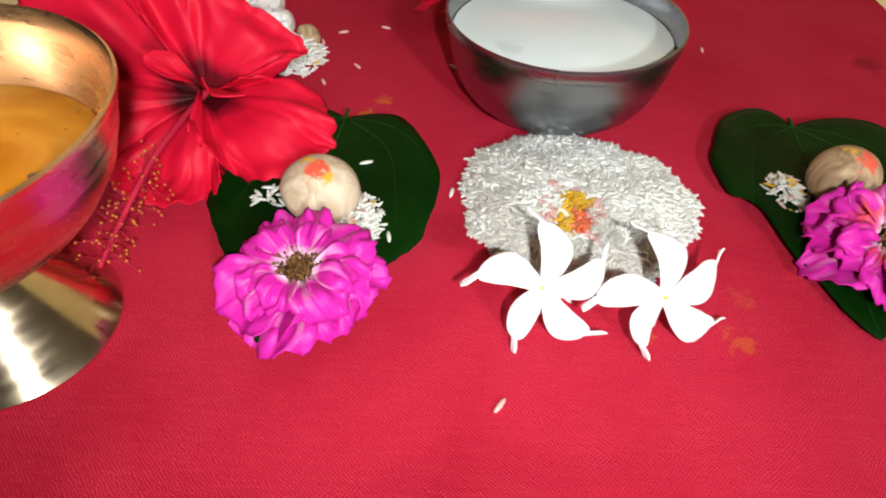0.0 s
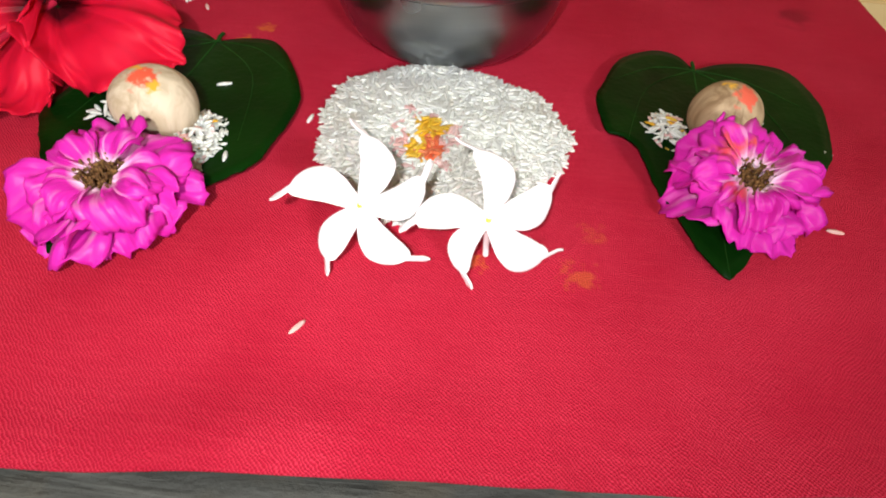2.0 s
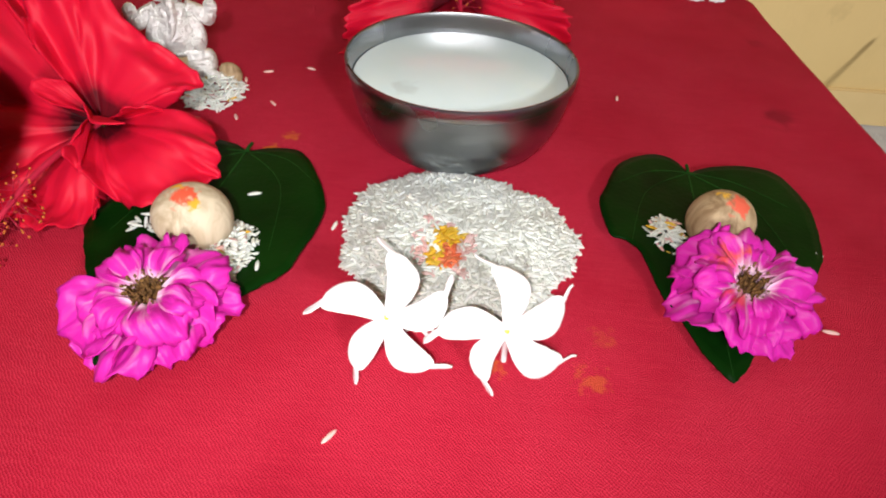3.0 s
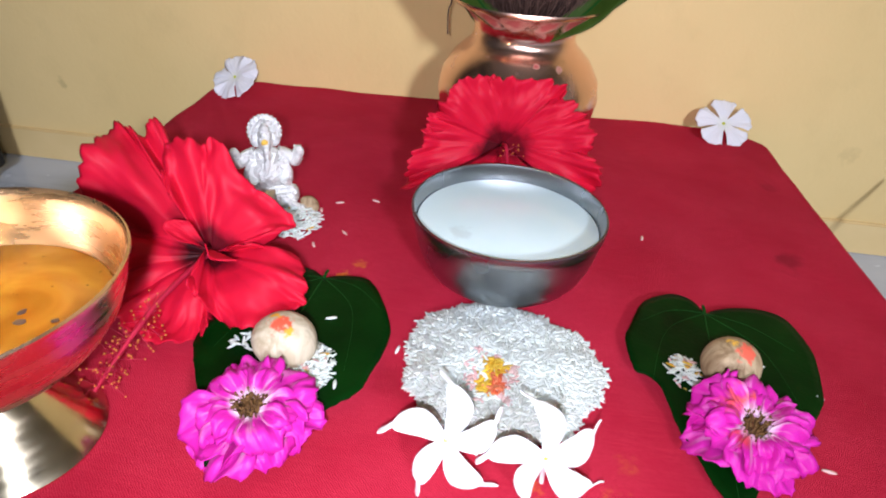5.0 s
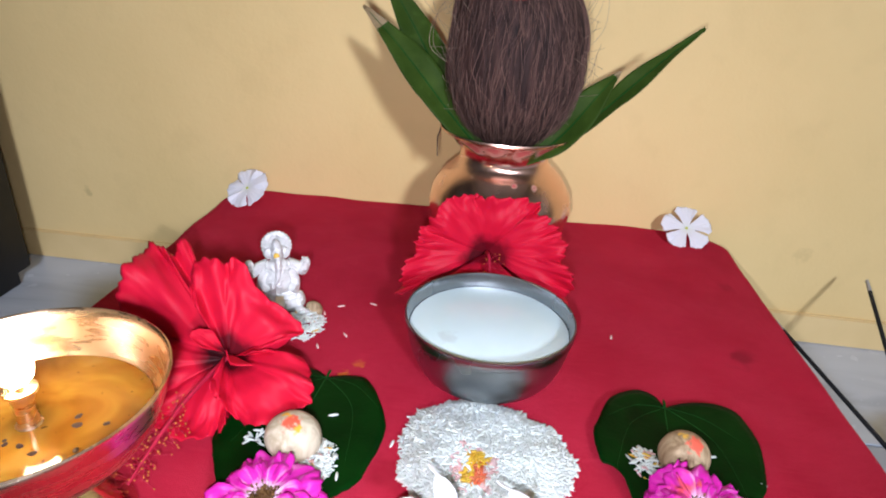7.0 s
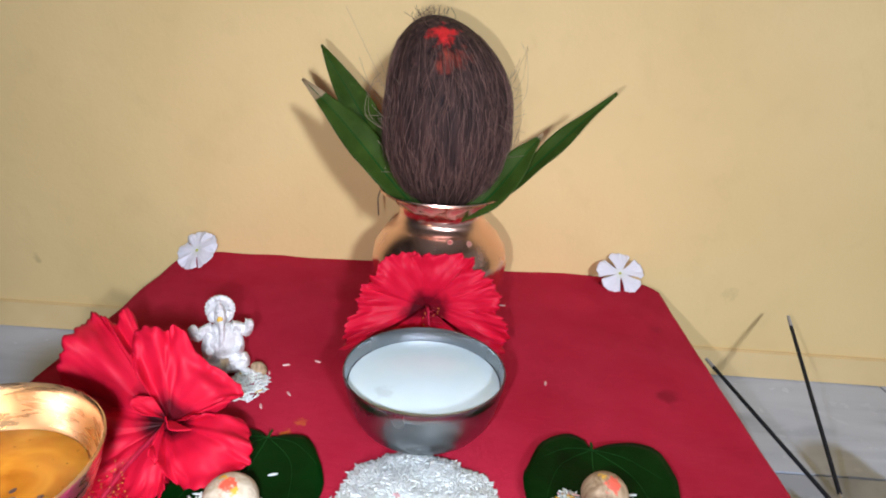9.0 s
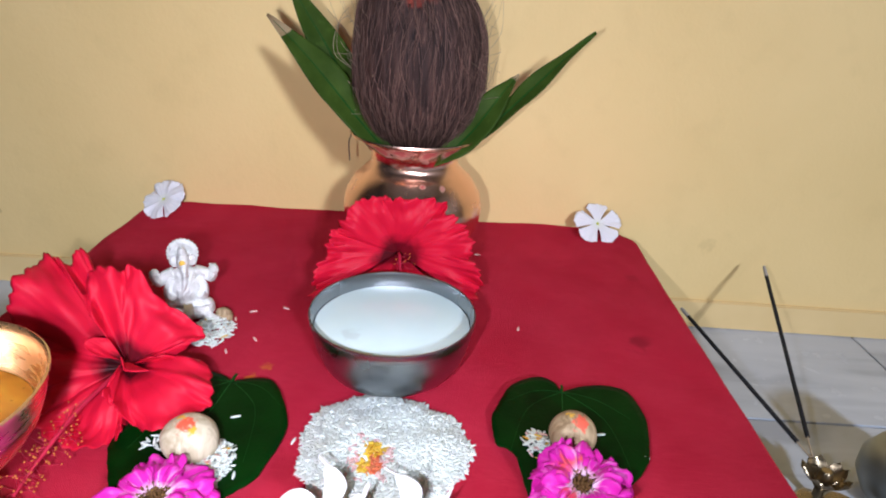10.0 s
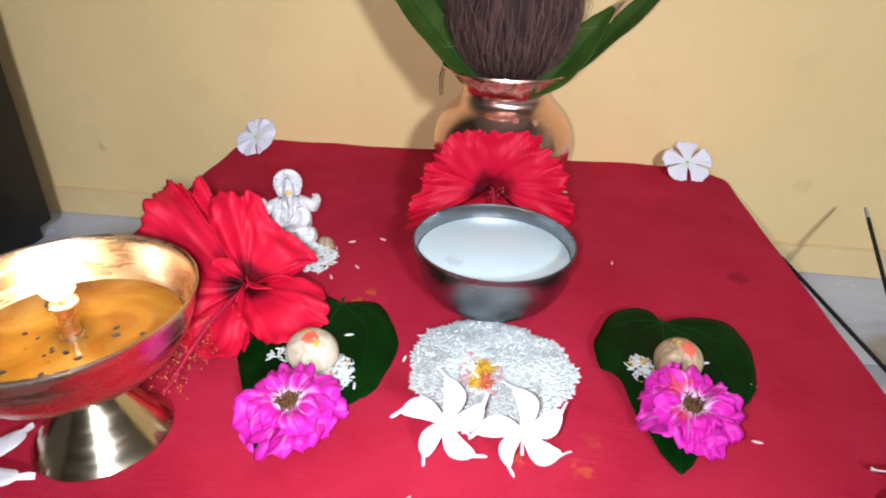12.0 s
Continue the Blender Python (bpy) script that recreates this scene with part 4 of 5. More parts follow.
def jasmine(c, tips, seed, label, bends):
    """A pinwheel of five paddle-shaped petals, each ending in a narrow twisted tail."""
    ob = thing("jasmine_flower", c, label, "flower", "crape jasmine flowers")
    c, tips = Vector(c), [Vector(t) for t in tips]
    n = (tips[3] - tips[2] + tips[4] - tips[1]).cross(tips[0] - (tips[2] + tips[3]) / 2).normalized()
    if n.z < 0:
        n = -n
    for i, tip in enumerate(tips):
        axis = tip - c
        length, a = axis.length, axis.normalized()
        s = n.cross(a).normalized()
        up = a.cross(s)
        b = bends[i]
        wide = min(0.0060, 0.195 * length)

        def fn(u, v, a=a, s=s, up=up, length=length, b=b, wide=wide, i=i):
            w = wide * (0.34 + 0.66 * math.sin(min(1.0, u / 0.45) * 1.5708) ** 1.1)
            if u > 0.45:
                w = wide * (0.20 + 0.80 * math.sqrt(max(0.0, 1 - ((u - 0.45) / 0.35) ** 2))) if u < 0.80 else wide * 0.20 * math.sqrt(max(0.2, 1 - (max(0.0, u - 0.92) / 0.08) ** 2))
            w *= 1 + 0.06 * noise.noise(Vector((u * 5, v, seed + i)))
            sway = b * 0.0044 * math.sin(min(1.0, u / 0.92) * math.pi) - b * 0.0040 * (max(0.0, u - 0.76) / 0.24) ** 1.5
            lop = 0.22 * wide * math.sin(min(1.0, u / 0.82) * math.pi) * b
            h = 0.0022 * math.sin(u * math.pi) + 0.0006 * math.sin(u * 6 + i * 2 + seed) + 0.00018 * i - 0.16 * w * v * v
            h += 0.0014 * v * (max(0.0, u - 0.6) / 0.4) + 0.0005 * noise.noise(Vector((u * 4, v * 1.5, seed + i * 3)))
            return a * (u * length) + s * (w * v + sway + lop) + up * h
        part("petal", Geo().sheet(48, 13, fn, 0.0007), M["jasmine"], ob, "", True, 0)
    part("throat", Geo().lathe([(0.0013, 0.0004), (0.0011, 0.0014), (0.0007, 0.0013), (0.0006, 0.0006), (0.0, 0.0005)], 16), M["pollen"], ob, "yellow-green throat")
    part("tube", Geo().tube([(0, 0, 0.0004), (0, 0.001, -0.003), (0.001, 0.002, 0.0035 - c.z)], [0.0012, 0.001, 0.001], 8), M["jasmine"], ob)
    return ob


jasmine((0.0123, -0.0108, 0.0190), [(0.0100, 0.0115, 0.0350), (-0.0150, -0.0090, 0.0215), (0.0020, -0.0259, 0.0040), (0.0323, -0.0204, 0.0045), (0.0345, -0.0020, 0.0285)], 1, "white five-petalled crape jasmine resting against rice on red cloth", (-0.9, -0.8, -0.4, -0.8, -0.8))
jasmine((0.0516, -0.0139, 0.0210), [(0.0434, 0.0060, 0.0370), (0.0247, -0.0150, 0.0180), (0.0447, -0.0253, 0.0042), (0.0754, -0.0120, 0.0045), (0.0740, 0.0035, 0.0245)], 5, "white five-petalled crape jasmine beside another against rice", (-1.0, -0.6, -0.9, -0.8, -0.5))


def star(x, y, r, turn, seed, label, z=0.007):
    tips = [(x + r * math.cos(turn + k * 1.2566), y + r * math.sin(turn + k * 1.2566), 0.0042) for k in range(5)]
    return jasmine((x, y, z), tips, seed, label, (-0.6, -0.5, -0.7, -0.6, -0.5))


star(-0.2105, -0.0600, 0.033, -0.03, 9, "pinkish white crape jasmine lying beside a brass lamp")
star(0.2500, -0.0190, 0.031, 2.25, 12, "pinkish white crape jasmine lying near the cloth corner")


def periwinkle(c, normal, spin, r, seed, label):
    m = Matrix.Translation(c) @ aim(normal).to_4x4() @ Matrix.Rotation(spin, 4, "Z")
    ob = thing("periwinkle_flower", c, label, "flower", "white periwinkles", m)
    for k in range(5):
        a = k * 1.2566 + 0.05 * math.sin(seed + k * 3)
        tip = (r * math.cos(a), r * math.sin(a), 0.001 * math.sin(seed + k))
        part("petal", radial_petal((0, 0, 0), tip, (0, 0, 1), r * (0.56 if seed < 4 else 0.47), 0.0014, 0.0030 if seed < 4 else 0.0018, seed + k, 0.0006, 0.30, 3.0, 18, 21, 2.0, 0.05), M["periwinkle"], ob, "", True, 0)
    part("eye", Geo().lathe([(0.0016, 0.0006), (0.0012, 0.0016), (0.0, 0.0014)], 14), M["pollen"], ob, "pale green eye")
    part("tube", Geo().tube([(0, 0, 0.0005), (0, 0, -0.006), (0.001, 0, -0.012)], [0.0011, 0.0009, 0.0009], 8), M["pollen"], ob)
    return ob


periwinkle((-0.2427, 0.3830, 0.0175), (-0.25, -0.62, 0.74), 0.9, 0.0240, 3.0, "white periwinkle bloom propped at the cloth's rear corner")
periwinkle((0.2265, 0.3980, 0.0165), (-0.02, -0.62, 0.78), 1.62, 0.0250, 6.0, "white five-petalled periwinkle bloom leaning against the yellow wall")

# ---------------------------------------------------------------- copper pot, coconut and mango leaves
LX, LY = 0.0285, 0.318
pot = thing("copper_pot", (LX, LY, TOP + 0.0006), "polished round copper water pot with vermilion smears holding a coconut", "pot")
pot_out = [(0.0, 0.0005), (0.030, 0.0), (0.034, 0.002), (0.043, 0.009), (0.055, 0.023), (0.0615, 0.038), (0.0635, 0.051), (0.0610, 0.065), (0.0530, 0.078), (0.0450, 0.0855), (0.0405, 0.0895), (0.0385, 0.0940), (0.0385, 0.0990), (0.0400, 0.1035), (0.0440, 0.1085), (0.0500, 0.1135), (0.0560, 0.1165), (0.0575, 0.1180), (0.0572, 0.1192)]
pot_in = [(0.0555, 0.1188), (0.049, 0.1150), (0.043, 0.1095), (0.0385, 0.1040), (0.037, 0.098), (0.038, 0.091), (0.05, 0.078), (0.059, 0.062), (0.06, 0.045), (0.05, 0.022), (0.03, 0.004), (0.0, 0.003)]
part("body", Geo().lathe(pot_out + pot_in, 96), M["copper"], pot, "", True, 0.6)
pot.scale = (1.02, 1.02, 1.03)
part("thread", Geo().tube(smooth_curve([(-0.056, 0.004, 0.119), (-0.058, 0.003, 0.110), (-0.0595, 0.002, 0.104), (-0.059, 0.003, 0.088)], 8), 0.0006, 6), M["thread"], pot, "dark thread over the rim")

CZ = 0.106
coconut = thing("coconut", (LX + 0.0015, LY, CZ), "dark brown fibrous husked coconut with vermilion mark", "coconut")


def husk_radius(z):
    k = max(0.0, min(1.0, z / 0.168))
    t = (k - 0.46) / (0.46 if k < 0.46 else 0.54)
    return 0.0560 * max(0.0, 1 - abs(t) ** 2.25) ** 0.5


def husk_lean(z):
    return -0.000 - 0.014 * max(0.0, (z - 0.10) / 0.07) ** 1.5


def make_coconut():
    rnd = random.Random(8)
    prof = []
    for i in range(41):
        z = 0.168 * (1 - math.cos(math.pi * i / 40)) / 2
        prof.append((max(0.0, husk_radius(z)), z))
    g = Geo().lathe(prof, 72, (0, 0), 0, lambda a, z: 0.03 * noise.noise(Vector((math.cos(a) * 2, math.sin(a) * 2, z * 30))) + 0.015 * noise.noise(Vector((math.cos(a) * 14, math.sin(a) * 14, z * 14))))
    g.v = [(x + husk_lean(z), y, z) for x, y, z in g.v]
    part("husk", g, M["husk"], coconut, "", True, 0)
    g = Geo()
    for i in range(1900):
        a = rnd.uniform(0, 6.2832)
        z = 0.03 + 0.125 * rnd.random() ** 1.25
        span = rnd.uniform(0.02, 0.06)
        drift = rnd.gauss(0, 0.17)
        lift = rnd.uniform(0.0002, 0.0018)
        pts = []
        for k in range(7):
            s = k / 6
            zz = max(0.004, z - span * s)
            aa = a + drift * s * s + 0.03 * math.sin(s * 5 + i)
            r = husk_radius(zz) * (1 + 0.02 * math.sin(i)) + lift * (0.5 + s * (1.6 if z - span < 0.06 else 0.6))
            pts.append((r * math.cos(aa) + husk_lean(zz), r * math.sin(aa), zz))
        w = rnd.uniform(0.00013, 0.00036)
        g.tube(pts, [w * (1 - 0.6 * k / 6) for k in range(7)], 3)
    tagged(part("fibre_coat", g, M["fibre"], coconut, "hair-like brown fibres", True, 0), "", "", "", "stuff")
    g = Geo()
    for i in range(70):
        sgn = -1 if i % 2 else 1
        z = rnd.uniform(0.035, 0.12)
        a = (0 if sgn > 0 else math.pi) + rnd.gauss(0, 0.5)
        r = husk_radius(z)
        p = Vector((r * math.cos(a) + husk_lean(z), r * math.sin(a), z))
        out = Vector((math.cos(a), math.sin(a), 0))
        ln = abs(rnd.gauss(0, 1)) * 0.009 + 0.004
        up = rnd.uniform(-0.4, 1.6)
        pts = smooth_curve([p, p + out * ln * 0.5 + Vector((0, 0, ln * up * 0.6)), p + out * ln * rnd.uniform(0.5, 1.3) + Vector((0, 0, ln * up * 1.5))], 4)
        g.tube(pts, 0.00016, 3)
    for dx, dz in ((-0.022, 0.050), (-0.026, 0.044), (0.018, 0.060)):
        z = 0.09
        s = math.copysign(1, dx)
        p = Vector((s * husk_radius(z) * 0.96, -0.01, z - 0.02 if s < 0 else z))
        g.tube(smooth_curve([p, p + Vector((dx * 0.7, 0, dz * 0.3)), p + Vector((dx * 0.6, 0, dz * 0.8)), p + Vector((dx * 0.25, 0, dz))], 6), 0.00022, 4)
    tagged(part("stray_fibre", g, M["stray"], coconut, "loose pale fibres", True, 0), "", "", "", "stuff")
    g = Geo()
    for i in range(60):
        p = Vector((husk_lean(0.165) + rnd.gauss(-0.006, 0.005), rnd.gauss(-0.004, 0.006), 0.160))
        q = p + Vector((rnd.gauss(-0.002, 0.006), rnd.gauss(0, 0.004), rnd.uniform(0.004, 0.016)))
        g.tube(smooth_curve([p, (p + q) / 2 + Vector((rnd.gauss(0, 0.002), 0, 0)), q], 3), 0.00022, 3)
    tagged(part("tuft", g, M["fibre"], coconut, "short tuft at the tip", True, 0), "", "", "", "stuff")


make_coconut()


def mango_leaf(base, tip, width, bend, normal, seed, label, dry=0.0):
    base, tip = Vector(base), Vector(tip)
    ob = thing("mango_leaf", base, label, "leaf", "mango leaves in the pot")
    axis = tip - base
    length = axis.length
    a = axis.normalized()
    n = Vector(normal)
    s = n.cross(a).normalized()
    up = a.cross(s)

    def centre(u):
        return a * (u * length) + up * (bend * math.sin(u * math.pi)) + s * (0.003 * math.sin(u * 5 + seed))

    def fn(u, v):
        w = width * (0.10 + 0.90 * math.sin(min(1.0, u / 0.5) * 1.5708) ** 0.9) if u < 0.5 else width * (1 - ((u - 0.5) / 0.5) ** 1.7) + 0.0006
        h = 0.30 * w * abs(v) + 0.0016 * math.sin(u * 16 + seed) * v
        return centre(u) + s * (w * v) + up * h
    g = Geo().sheet(40, 11, fn, 0.0006)
    if dry:
        for i, q in enumerate(g.f):
            if np.mean([g.uv[k][0] for k in q]) > dry:
                g.s[i] = 1
    blade = part("blade", g, [M["mango"], M["dry_tip"]], ob, "", True, 0)
    part("midrib", Geo().tube([centre(u) + up * 0.0005 for u in np.linspace(0.0, 0.96, 20)], [0.0011 * (1 - 0.8 * k / 20) for k in range(20)], 6), M["vein"], blade, "pale midrib")
    return ob


mango_leaf((0.022, 0.286, 0.104), (-0.101, 0.320, 0.215), 0.0145, -0.006, (0.3, -0.9, 0.5), 1.0, "long green mango leaf with dry brown tip in copper pot", 0.86)
mango_leaf((-0.008, 0.314, 0.108), (-0.086, 0.345, 0.245), 0.0150, -0.002, (0.2, -1.0, 0.2), 2.4, "pointed green mango leaf standing behind another in pot")
mango_leaf((0.042, 0.286, 0.102), (0.116, 0.302, 0.181), 0.0140, -0.006, (-0.3, -0.9, 0.5), 3.1, "green mango leaf with curled edge in copper pot", 0.94)
mango_leaf((0.058, 0.307, 0.109), (0.178, 0.327, 0.217), 0.0092, -0.008, (-0.4, -0.8, 0.7), 4.2, "narrow green mango leaf reaching out of copper pot")

# ---------------------------------------------------------------- silver figure with its offering


def silver_figure(x, y):
    """A seated figure with four raised and lowered arms before a beaded halo, on a small oval base."""
    g = Geo()
    b = g.ball
    rnd = random.Random(5)
    b((0, 0, 0.004), (0.0200, 0.0130, 0.0042), 28, 10, 0, None, 0.05, 200)
    b((0, -0.002, 0.0250), (0.0120, 0.0098, 0.0130), 22, 14, 0, None, 0.04, 300)
    b((0, 0.000, 0.0370), (0.0098, 0.0065, 0.0060), 20, 12, 0, None, 0.04, 300)
    for s in (-1, 1):
        g.tube(smooth_curve([(s * 0.004, -0.004, 0.0130), (s * 0.0145, -0.006, 0.0125), (s * 0.0150, -0.011, 0.0095), (s * 0.004, -0.0125, 0.0085)], 5), 0.0046, 10)
        g.tube(smooth_curve([(s * 0.0080, 0.000, 0.0390), (s * 0.0150, 0.001, 0.0360), (s * 0.0195, -0.001, 0.0320), (s * 0.0215, -0.003, 0.0370)], 5), [0.0044 - 0.0010 * k / 15 for k in range(16)], 10)
        g.tube(smooth_curve([(s * 0.0085, -0.002, 0.0340), (s * 0.0130, -0.004, 0.0265), (s * 0.0125, -0.008, 0.0205), (s * 0.0105, -0.011, 0.0240)], 5), [0.0042 - 0.0008 * k / 15 for k in range(16)], 10)
        b((s * 0.0220, -0.003, 0.0395), (0.0040, 0.0032, 0.0050), 12, 8, 0, None, 0.12, 500)
        b((s * 0.0062, 0.000, 0.0480), (0.0042, 0.0018, 0.0050), 12, 8)
        b((s * 0.0155, -0.007, 0.0130), (0.0046, 0.0048, 0.0044), 14, 8, 0, None, 0.06, 400)
    b((0, -0.002, 0.0470), (0.0054, 0.0054, 0.0060), 18, 12, 0, None, 0.05, 300)
    g.lathe([(0.0052, 0.0510), (0.0048, 0.0535), (0.0036, 0.0545), (0.0032, 0.0570), (0.0018, 0.0590), (0.0, 0.0605)], 20, (0, -0.001))
    g.tube(smooth_curve([(0, -0.006, 0.0465), (0.0005, -0.0100, 0.0400), (-0.0008, -0.0118, 0.0320), (-0.0040, -0.0120, 0.0275), (-0.0060, -0.0115, 0.0300)], 5), [0.0030 - 0.0014 * k / 20 for k in range(21)], 10)
    n = 48
    v, f = [], []
    for lay, sign in ((0.0040, -1), (0.0062, 1)):
        for k, r in enumerate((0.001, 0.0062, 0.0086, 0.0108)):
            for i in range(n):
                a = 2 * math.pi * i / n
                q = r * (1.07 if k >= 2 and i % 2 else 1.0)
                v.append((q * math.cos(a), lay + sign * (0.0009 if k == 2 else 0.0), 0.0520 + q * math.sin(a)))
    for lay in (0, 1):
        for k in range(3):
            for i in range(n):
                j = (i + 1) % n
                q = (lay * 4 * n + k * n + i, lay * 4 * n + k * n + j, lay * 4 * n + (k + 1) * n + j, lay * 4 * n + (k + 1) * n + i)
                f.append(q if lay == 0 else tuple(reversed(q)))
    for i in range(n):
        j = (i + 1) % n
        f.append((3 * n + i, 3 * n + j, 7 * n + j, 7 * n + i))
    g.add(v, f)
    for i in range(24):
        a = 2 * math.pi * i / 24
        b((0.0112 * math.cos(a), 0.0048, 0.0520 + 0.0112 * math.sin(a)), (0.0012, 0.0013, 0.0012), 8, 6)
    for k, (rx, z) in enumerate(((0.0098, 0.0330), (0.0100, 0.0275), (0.0088, 0.0195), (0.0186, 0.0050))):
        for i in range(17):
            a = math.pi * (i + 0.5) / 17
            b((rx * math.cos(a), -0.0015 - (0.0088 if k < 3 else 0.0120) * math.sin(a), z - 0.0030 * math.sin(a) * (k < 3)), (0.0009, 0.0009, 0.0009), 7, 5)
    for i in range(70):
        s = rnd.choice((-1, 1))
        w = rnd.uniform(0.0006, 0.0011)
        b((s * rnd.uniform(0.0195, 0.0245), -0.003 + rnd.gauss(0, 0.0014), rnd.uniform(0.033, 0.0435)), (w, w, w), 7, 5)
    g.tube(smooth_curve([(0.010, -0.011, 0.0060), (0.0150, -0.0150, 0.0060), (0.0200, -0.0190, 0.0045)], 5), [0.0034, 0.0034, 0.0034, 0.0033, 0.0033, 0.0032, 0.0032, 0.0031, 0.0031, 0.0030, 0.0028], 10)
    b((0.0212, -0.0200, 0.0045), (0.0034, 0.0036, 0.0034), 12, 8, 0, None, 0.15, 400)
    b((-0.0004, -0.0072, 0.0485), (0.0024, 0.0014, 0.0026), 12, 8, 1)
    g.v = [(p * 0.93, q * 0.95, r * 0.99) for p, q, r in g.v]
    ob = part("silver_statuette", g, [M["silver"], M["turmeric"]], None, "", True, 0.6)
    ob.matrix_world = pose(x, y, TOP + 0.0005, 0, 0, 22)
    return tagged(ob, "small seated silver statuette with round beaded halo and turmeric dab", "statuette")


silver_figure(-0.1325, 0.1815)
small_rice(-0.1080, 0.1600, TOP, 0.0165, 0.0185, 330, 31, "small heap of white rice in front of a silver statuette", 0.02)
piece = thing("nut_piece", (-0.1040, 0.1770, TOP + 0.006), "brown chip of betel nut on rice beside a statuette", "betel nut")
part("chip", Geo().ball((0, 0, 0), (0.007, 0.005, 0.006), 16, 10, 0, Euler((0.3, 0.5, 0.2)).to_matrix(), 0.25, 120), M["nut_brown"], piece, "", True, 0.5)

# ---------------------------------------------------------------- oil lamp
DX, DY = -0.1642, -0.0250
lamp = thing("oil_lamp", (DX, DY, at_cloth(DX, DY)), "lit copper-brass oil lamp on a conical foot standing on red cloth", "oil lamp")
foot = [(0.0, 0.004), (0.026, 0.003), (0.0325, 0.0), (0.0333, 0.0006), (0.0335, 0.0016), (0.0325, 0.0030), (0.0260, 0.0115), (0.0180, 0.0225), (0.0110, 0.0330), (0.0082, 0.0375), (0.0082, 0.0400), (0.0100, 0.0415), (0.0, 0.0418)]
part("foot", Geo().lathe(foot, 96), M["brass"], lamp, "", True, 0.5)
cup = [(0.0, 0.0405), (0.011, 0.0402), (0.024, 0.0425), (0.036, 0.0470), (0.046, 0.0545), (0.0520, 0.0630), (0.0555, 0.0720), (0.0580, 0.0815), (0.0592, 0.0838), (0.0592, 0.0850), (0.0584, 0.0856), (0.0574, 0.0846), (0.0560, 0.0800), (0.0535, 0.0710), (0.0500, 0.0630), (0.0440, 0.0555), (0.034, 0.0485), (0.022, 0.0445), (0.0, 0.043)]
part("cup", Geo().lathe(cup, 96), M["lamp_cup"], lamp, "copper-toned cup", True, 0.5)
wick_post = part("wick_post", Geo().lathe([(0.0, 0.044), (0.0085, 0.0445), (0.0085, 0.058), (0.0075, 0.0615), (0.0045, 0.064), (0.0038, 0.069), (0.0040, 0.075), (0.0052, 0.0785), (0.0068, 0.0805), (0.0068, 0.082), (0.0050, 0.0822), (0.0, 0.081)], 32), M["lamp_cup"], lamp, "", True, 0.6)
part("wick", Geo().tube([(0, 0, 0.080), (0.0004, 0, 0.084), (0.001, 0, 0.088)], [0.0014, 0.0013, 0.0008], 8), M["stamen"], wick_post, "charred cotton wick")
flame = Geo().lathe([(0.0, 0.0835), (0.0040, 0.0850), (0.0066, 0.0880), (0.0074, 0.0918), (0.0064, 0.0965), (0.0042, 0.1010), (0.0018, 0.1045), (0.0, 0.1060)], 24)
part("flame", flame, M["flame"], wick_post, "small bright yellow flame", True, 0)
ghee = thing("lamp_oil", (DX, DY, at_cloth(DX, DY) + 0.063), "amber melted ghee with floating specks in a lamp cup", "oil")
flake_rnd = random.Random(17)
for k in range(16):
    fa, fr = flake_rnd.uniform(0, 6.3), flake_rnd.choice((0.012, 0.015, 0.020, 0.030, 0.038)) * flake_rnd.uniform(0.9, 1.1)
    fs = flake_rnd.uniform(0.0006, 0.0016)
    part("char_flake", Geo().ball((fr * math.cos(fa), fr * math.sin(fa), 0.0004), (fs * 1.5, fs, 0.0006), 8, 6, 0, Matrix.Rotation(fa * 3, 3, "Z"), 0.3, 900), M["thread"], ghee)
part("surface", Geo().lathe([(0.0090, -0.004), (0.040, -0.004), (0.0496, -0.0002), (0.0490, 0.0002), (0.03, 0.0), (0.0090, 0.0003)], 64), M["oil"], ghee, "", True, 1.0)

# ---------------------------------------------------------------- incense on the floor
HX, HY = 0.3735, 0.150
holder = thing("incense_holder", (HX, HY, FLOOR), "small tarnished brass flower-shaped incense holder on marble floor", "incense holder")
part("base", Geo().lathe([(0.0, 0.0), (0.016, 0.0), (0.017, 0.0015), (0.012, 0.004), (0.005, 0.008), (0.005, 0.016), (0.009, 0.021), (0.0, 0.022)], 32), M["dark_brass"], holder)
for k in range(5):
    a = k * 1.2566 + 0.3

    def lobe(u, v, a=a):
        r = 0.004 + 0.019 * u
        w = 0.0105 * math.sin(min(1.0, u / 0.7) * 1.5708) * (1 - 0.5 * max(0.0, u - 0.7) / 0.3)
        z = 0.020 + 0.014 * u ** 1.4 + 0.004 * v * v
        return r * math.cos(a) - w * v * math.sin(a), r * math.sin(a) + w * v * math.cos(a), z
    part("petal_cup", Geo().sheet(9, 9, lobe, 0.0012), M["dark_brass"], holder, "", True, 0.8)
part("socket", Geo().lathe([(0.006, 0.020), (0.0075, 0.026), (0.007, 0.034), (0.005, 0.0365), (0.0, 0.037)], 24), M["dark_brass"], holder)


def tray(u, v):
    w = 0.017 * math.sin(u * math.pi) ** 0.8 + 0.0008
    return 0.004 + 0.040 * u, -0.006 - 0.010 * u + w * v, 0.004 + 0.004 * u + 4.0 * (w * v) ** 2


part("leaf_tray", Geo().sheet(17, 9, tray, 0.0012), M["dark_brass"], holder, "leaf-shaped brass tray")
holder.scale = (0.76, 0.76, 0.92)


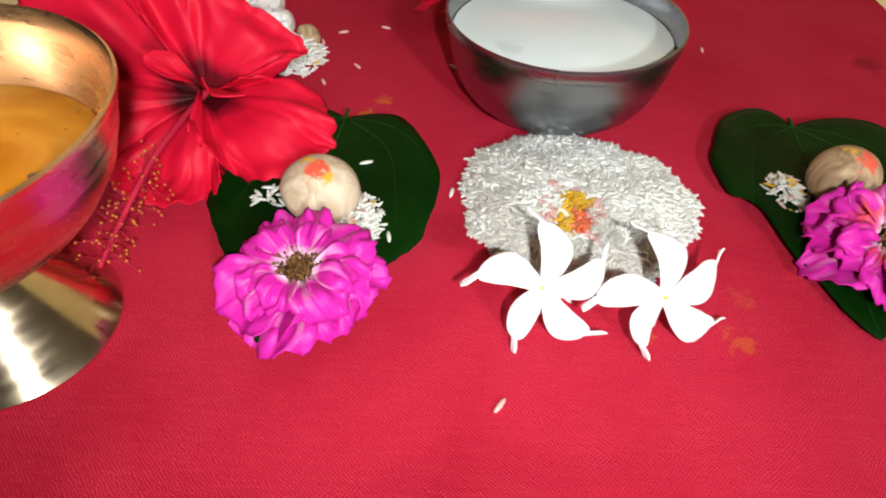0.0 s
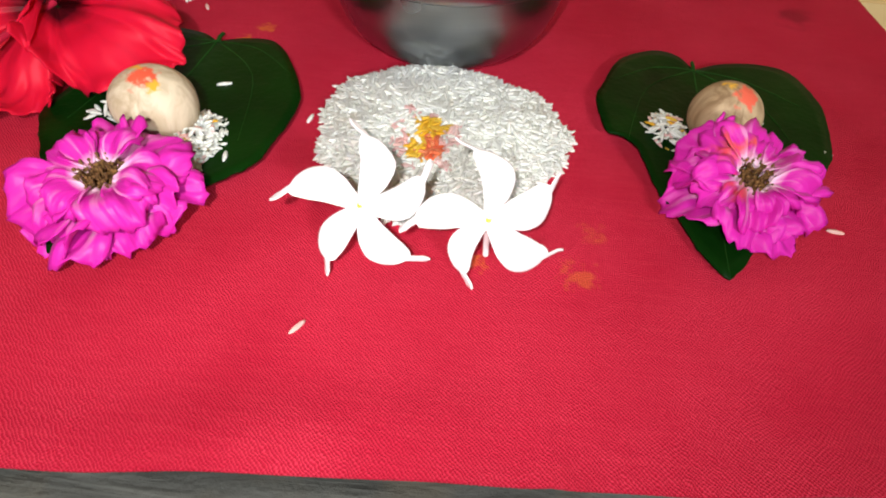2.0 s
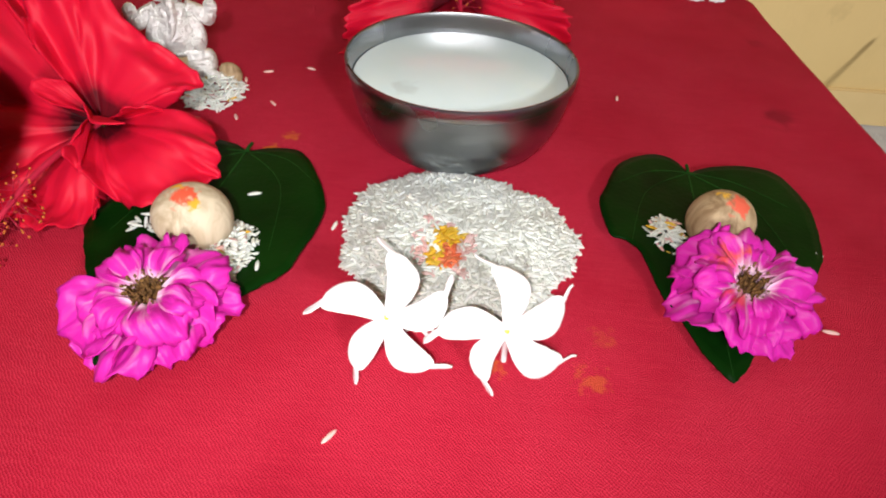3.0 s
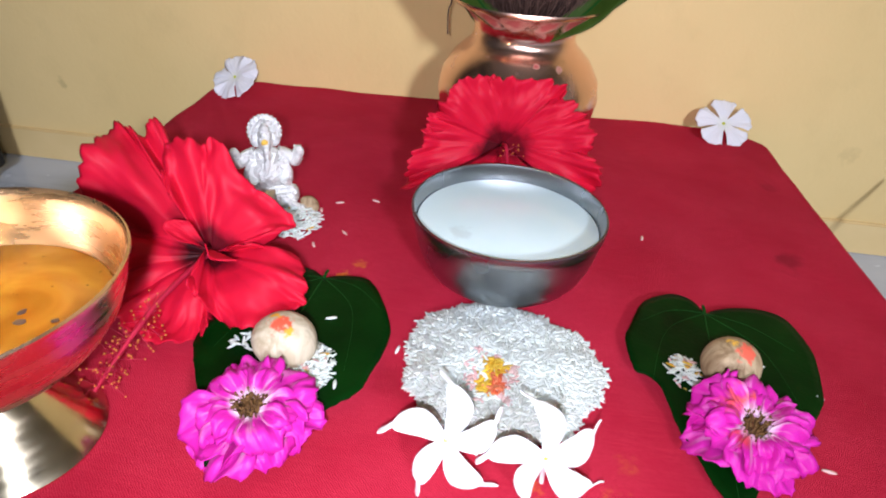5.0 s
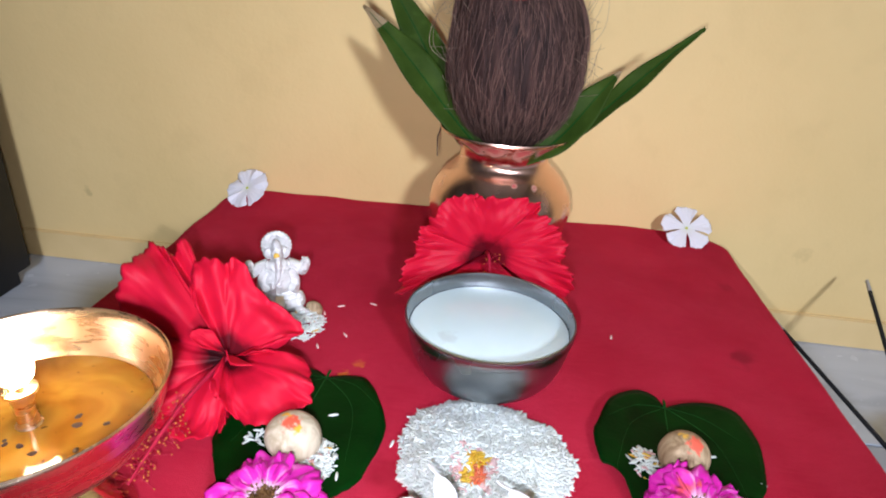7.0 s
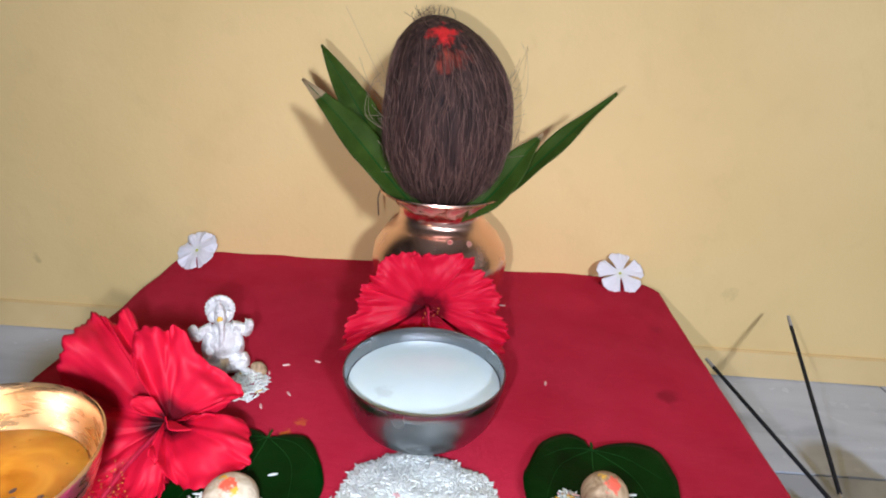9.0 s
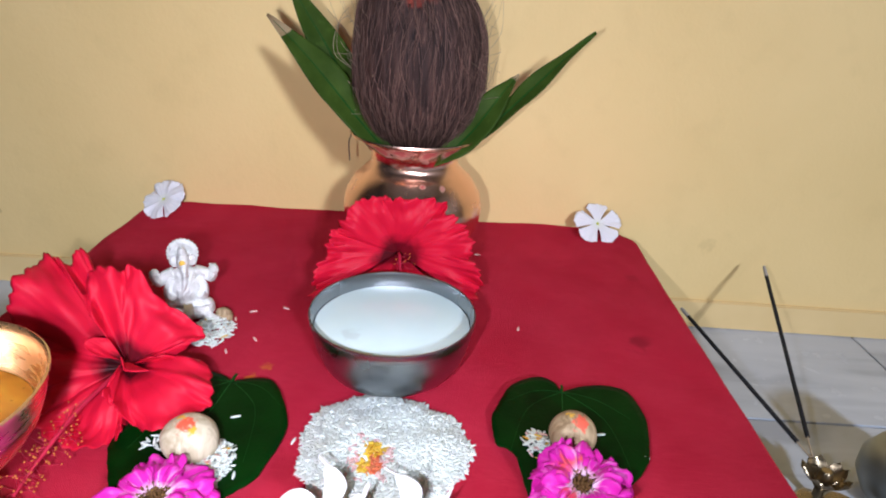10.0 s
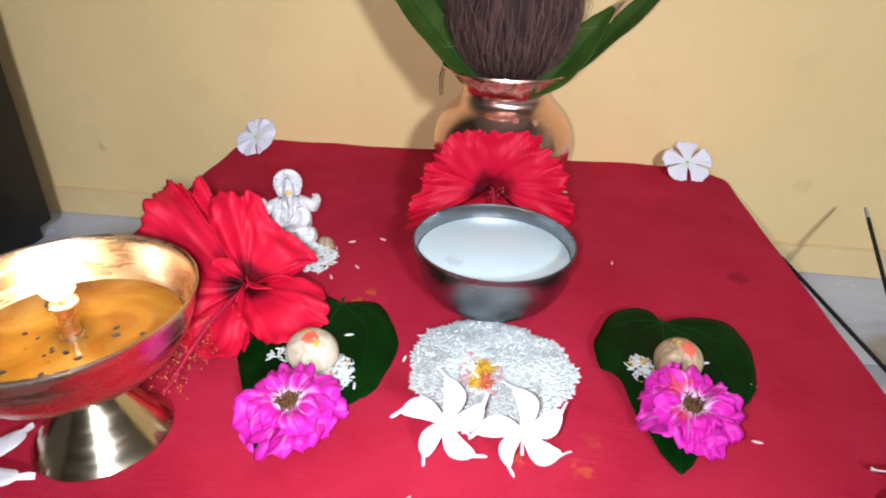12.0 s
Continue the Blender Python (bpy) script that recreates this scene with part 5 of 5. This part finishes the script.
def incense(top, foot_at, label):
    top, foot_at = Vector(top), Vector(foot_at)
    ob = thing("incense_stick", foot_at, label, "incense stick", "incense sticks")
    d = top - foot_at
    part("splint", Geo().tube([(0, 0, 0), d * 0.10], 0.0008, 8), M["bamboo"], ob)
    coating = part("coating", Geo().tube([d * 0.08, d * 0.5, d * 0.93], 0.0019, 10), M["incense"], ob)
    part("ash_tip", Geo().tube([d * 0.93, d * 1.0], [0.0020, 0.0016], 10), M["ash"], coating, "grey ash tip")
    return ob


incense((0.4085, 0.379, -0.013), (HX - 0.006, HY + 0.012, FLOOR + 0.036), "upright black incense stick with grey ash tip in holder")
incense((0.312, 0.335, -0.047), (HX - 0.008, HY + 0.012, FLOOR + 0.036), "slanting black incense stick with grey ash tip in holder")

grey_pot = thing("metal_pot", (0.448, 0.152, FLOOR), "dull grey rounded metal pot standing on marble floor", "pot")
part("body", Geo().lathe([(0.0, 0.0), (0.022, 0.0), (0.034, 0.008), (0.041, 0.022), (0.041, 0.036), (0.034, 0.050), (0.026, 0.057), (0.030, 0.064), (0.029, 0.066), (0.024, 0.058), (0.030, 0.050), (0.038, 0.035), (0.036, 0.02), (0.02, 0.004), (0.0, 0.003)], 48), M["dull_steel"], grey_pot)

cabinet = thing("cabinet", (-0.713, 0.137, FLOOR), "tall plain black lacquered cabinet standing on marble floor", "cabinet")
part("carcass", bevel_box(-0.215, 0.215, -0.22, 0.22, 0.02, 0.80, 0.003), M["black"], cabinet, "", False)
part("plinth", bevel_box(-0.205, 0.205, -0.21, 0.21, 0.0, 0.02, 0.002), M["black"], cabinet, "", False)

# ---------------------------------------------------------------- marble slabs
tile_cache = {}
ys = [WALL - 0.001, 0.2495, -0.3505, -0.9505, -1.5505, -1.899]
xs = [-1.599, -1.24, -0.64, -0.04, 0.56, 1.16, 1.699]
for i in range(len(xs) - 1):
    for j in range(len(ys) - 1):
        w, h = xs[i + 1] - xs[i] - 0.002, ys[j] - ys[j + 1] - 0.002
        key = (round(w, 3), round(h, 3))
        if key not in tile_cache:
            tile_cache[key] = bevel_box(-w / 2, w / 2, -h / 2, h / 2, -0.0025, 0.0, 0.0006).mesh("slab", M["marble"], False)
        slab = new("slab", tile_cache[key])
        slab.parent = floor
        slab.location = ((xs[i] + xs[i + 1]) / 2, (ys[j] + ys[j + 1]) / 2, FLOOR)
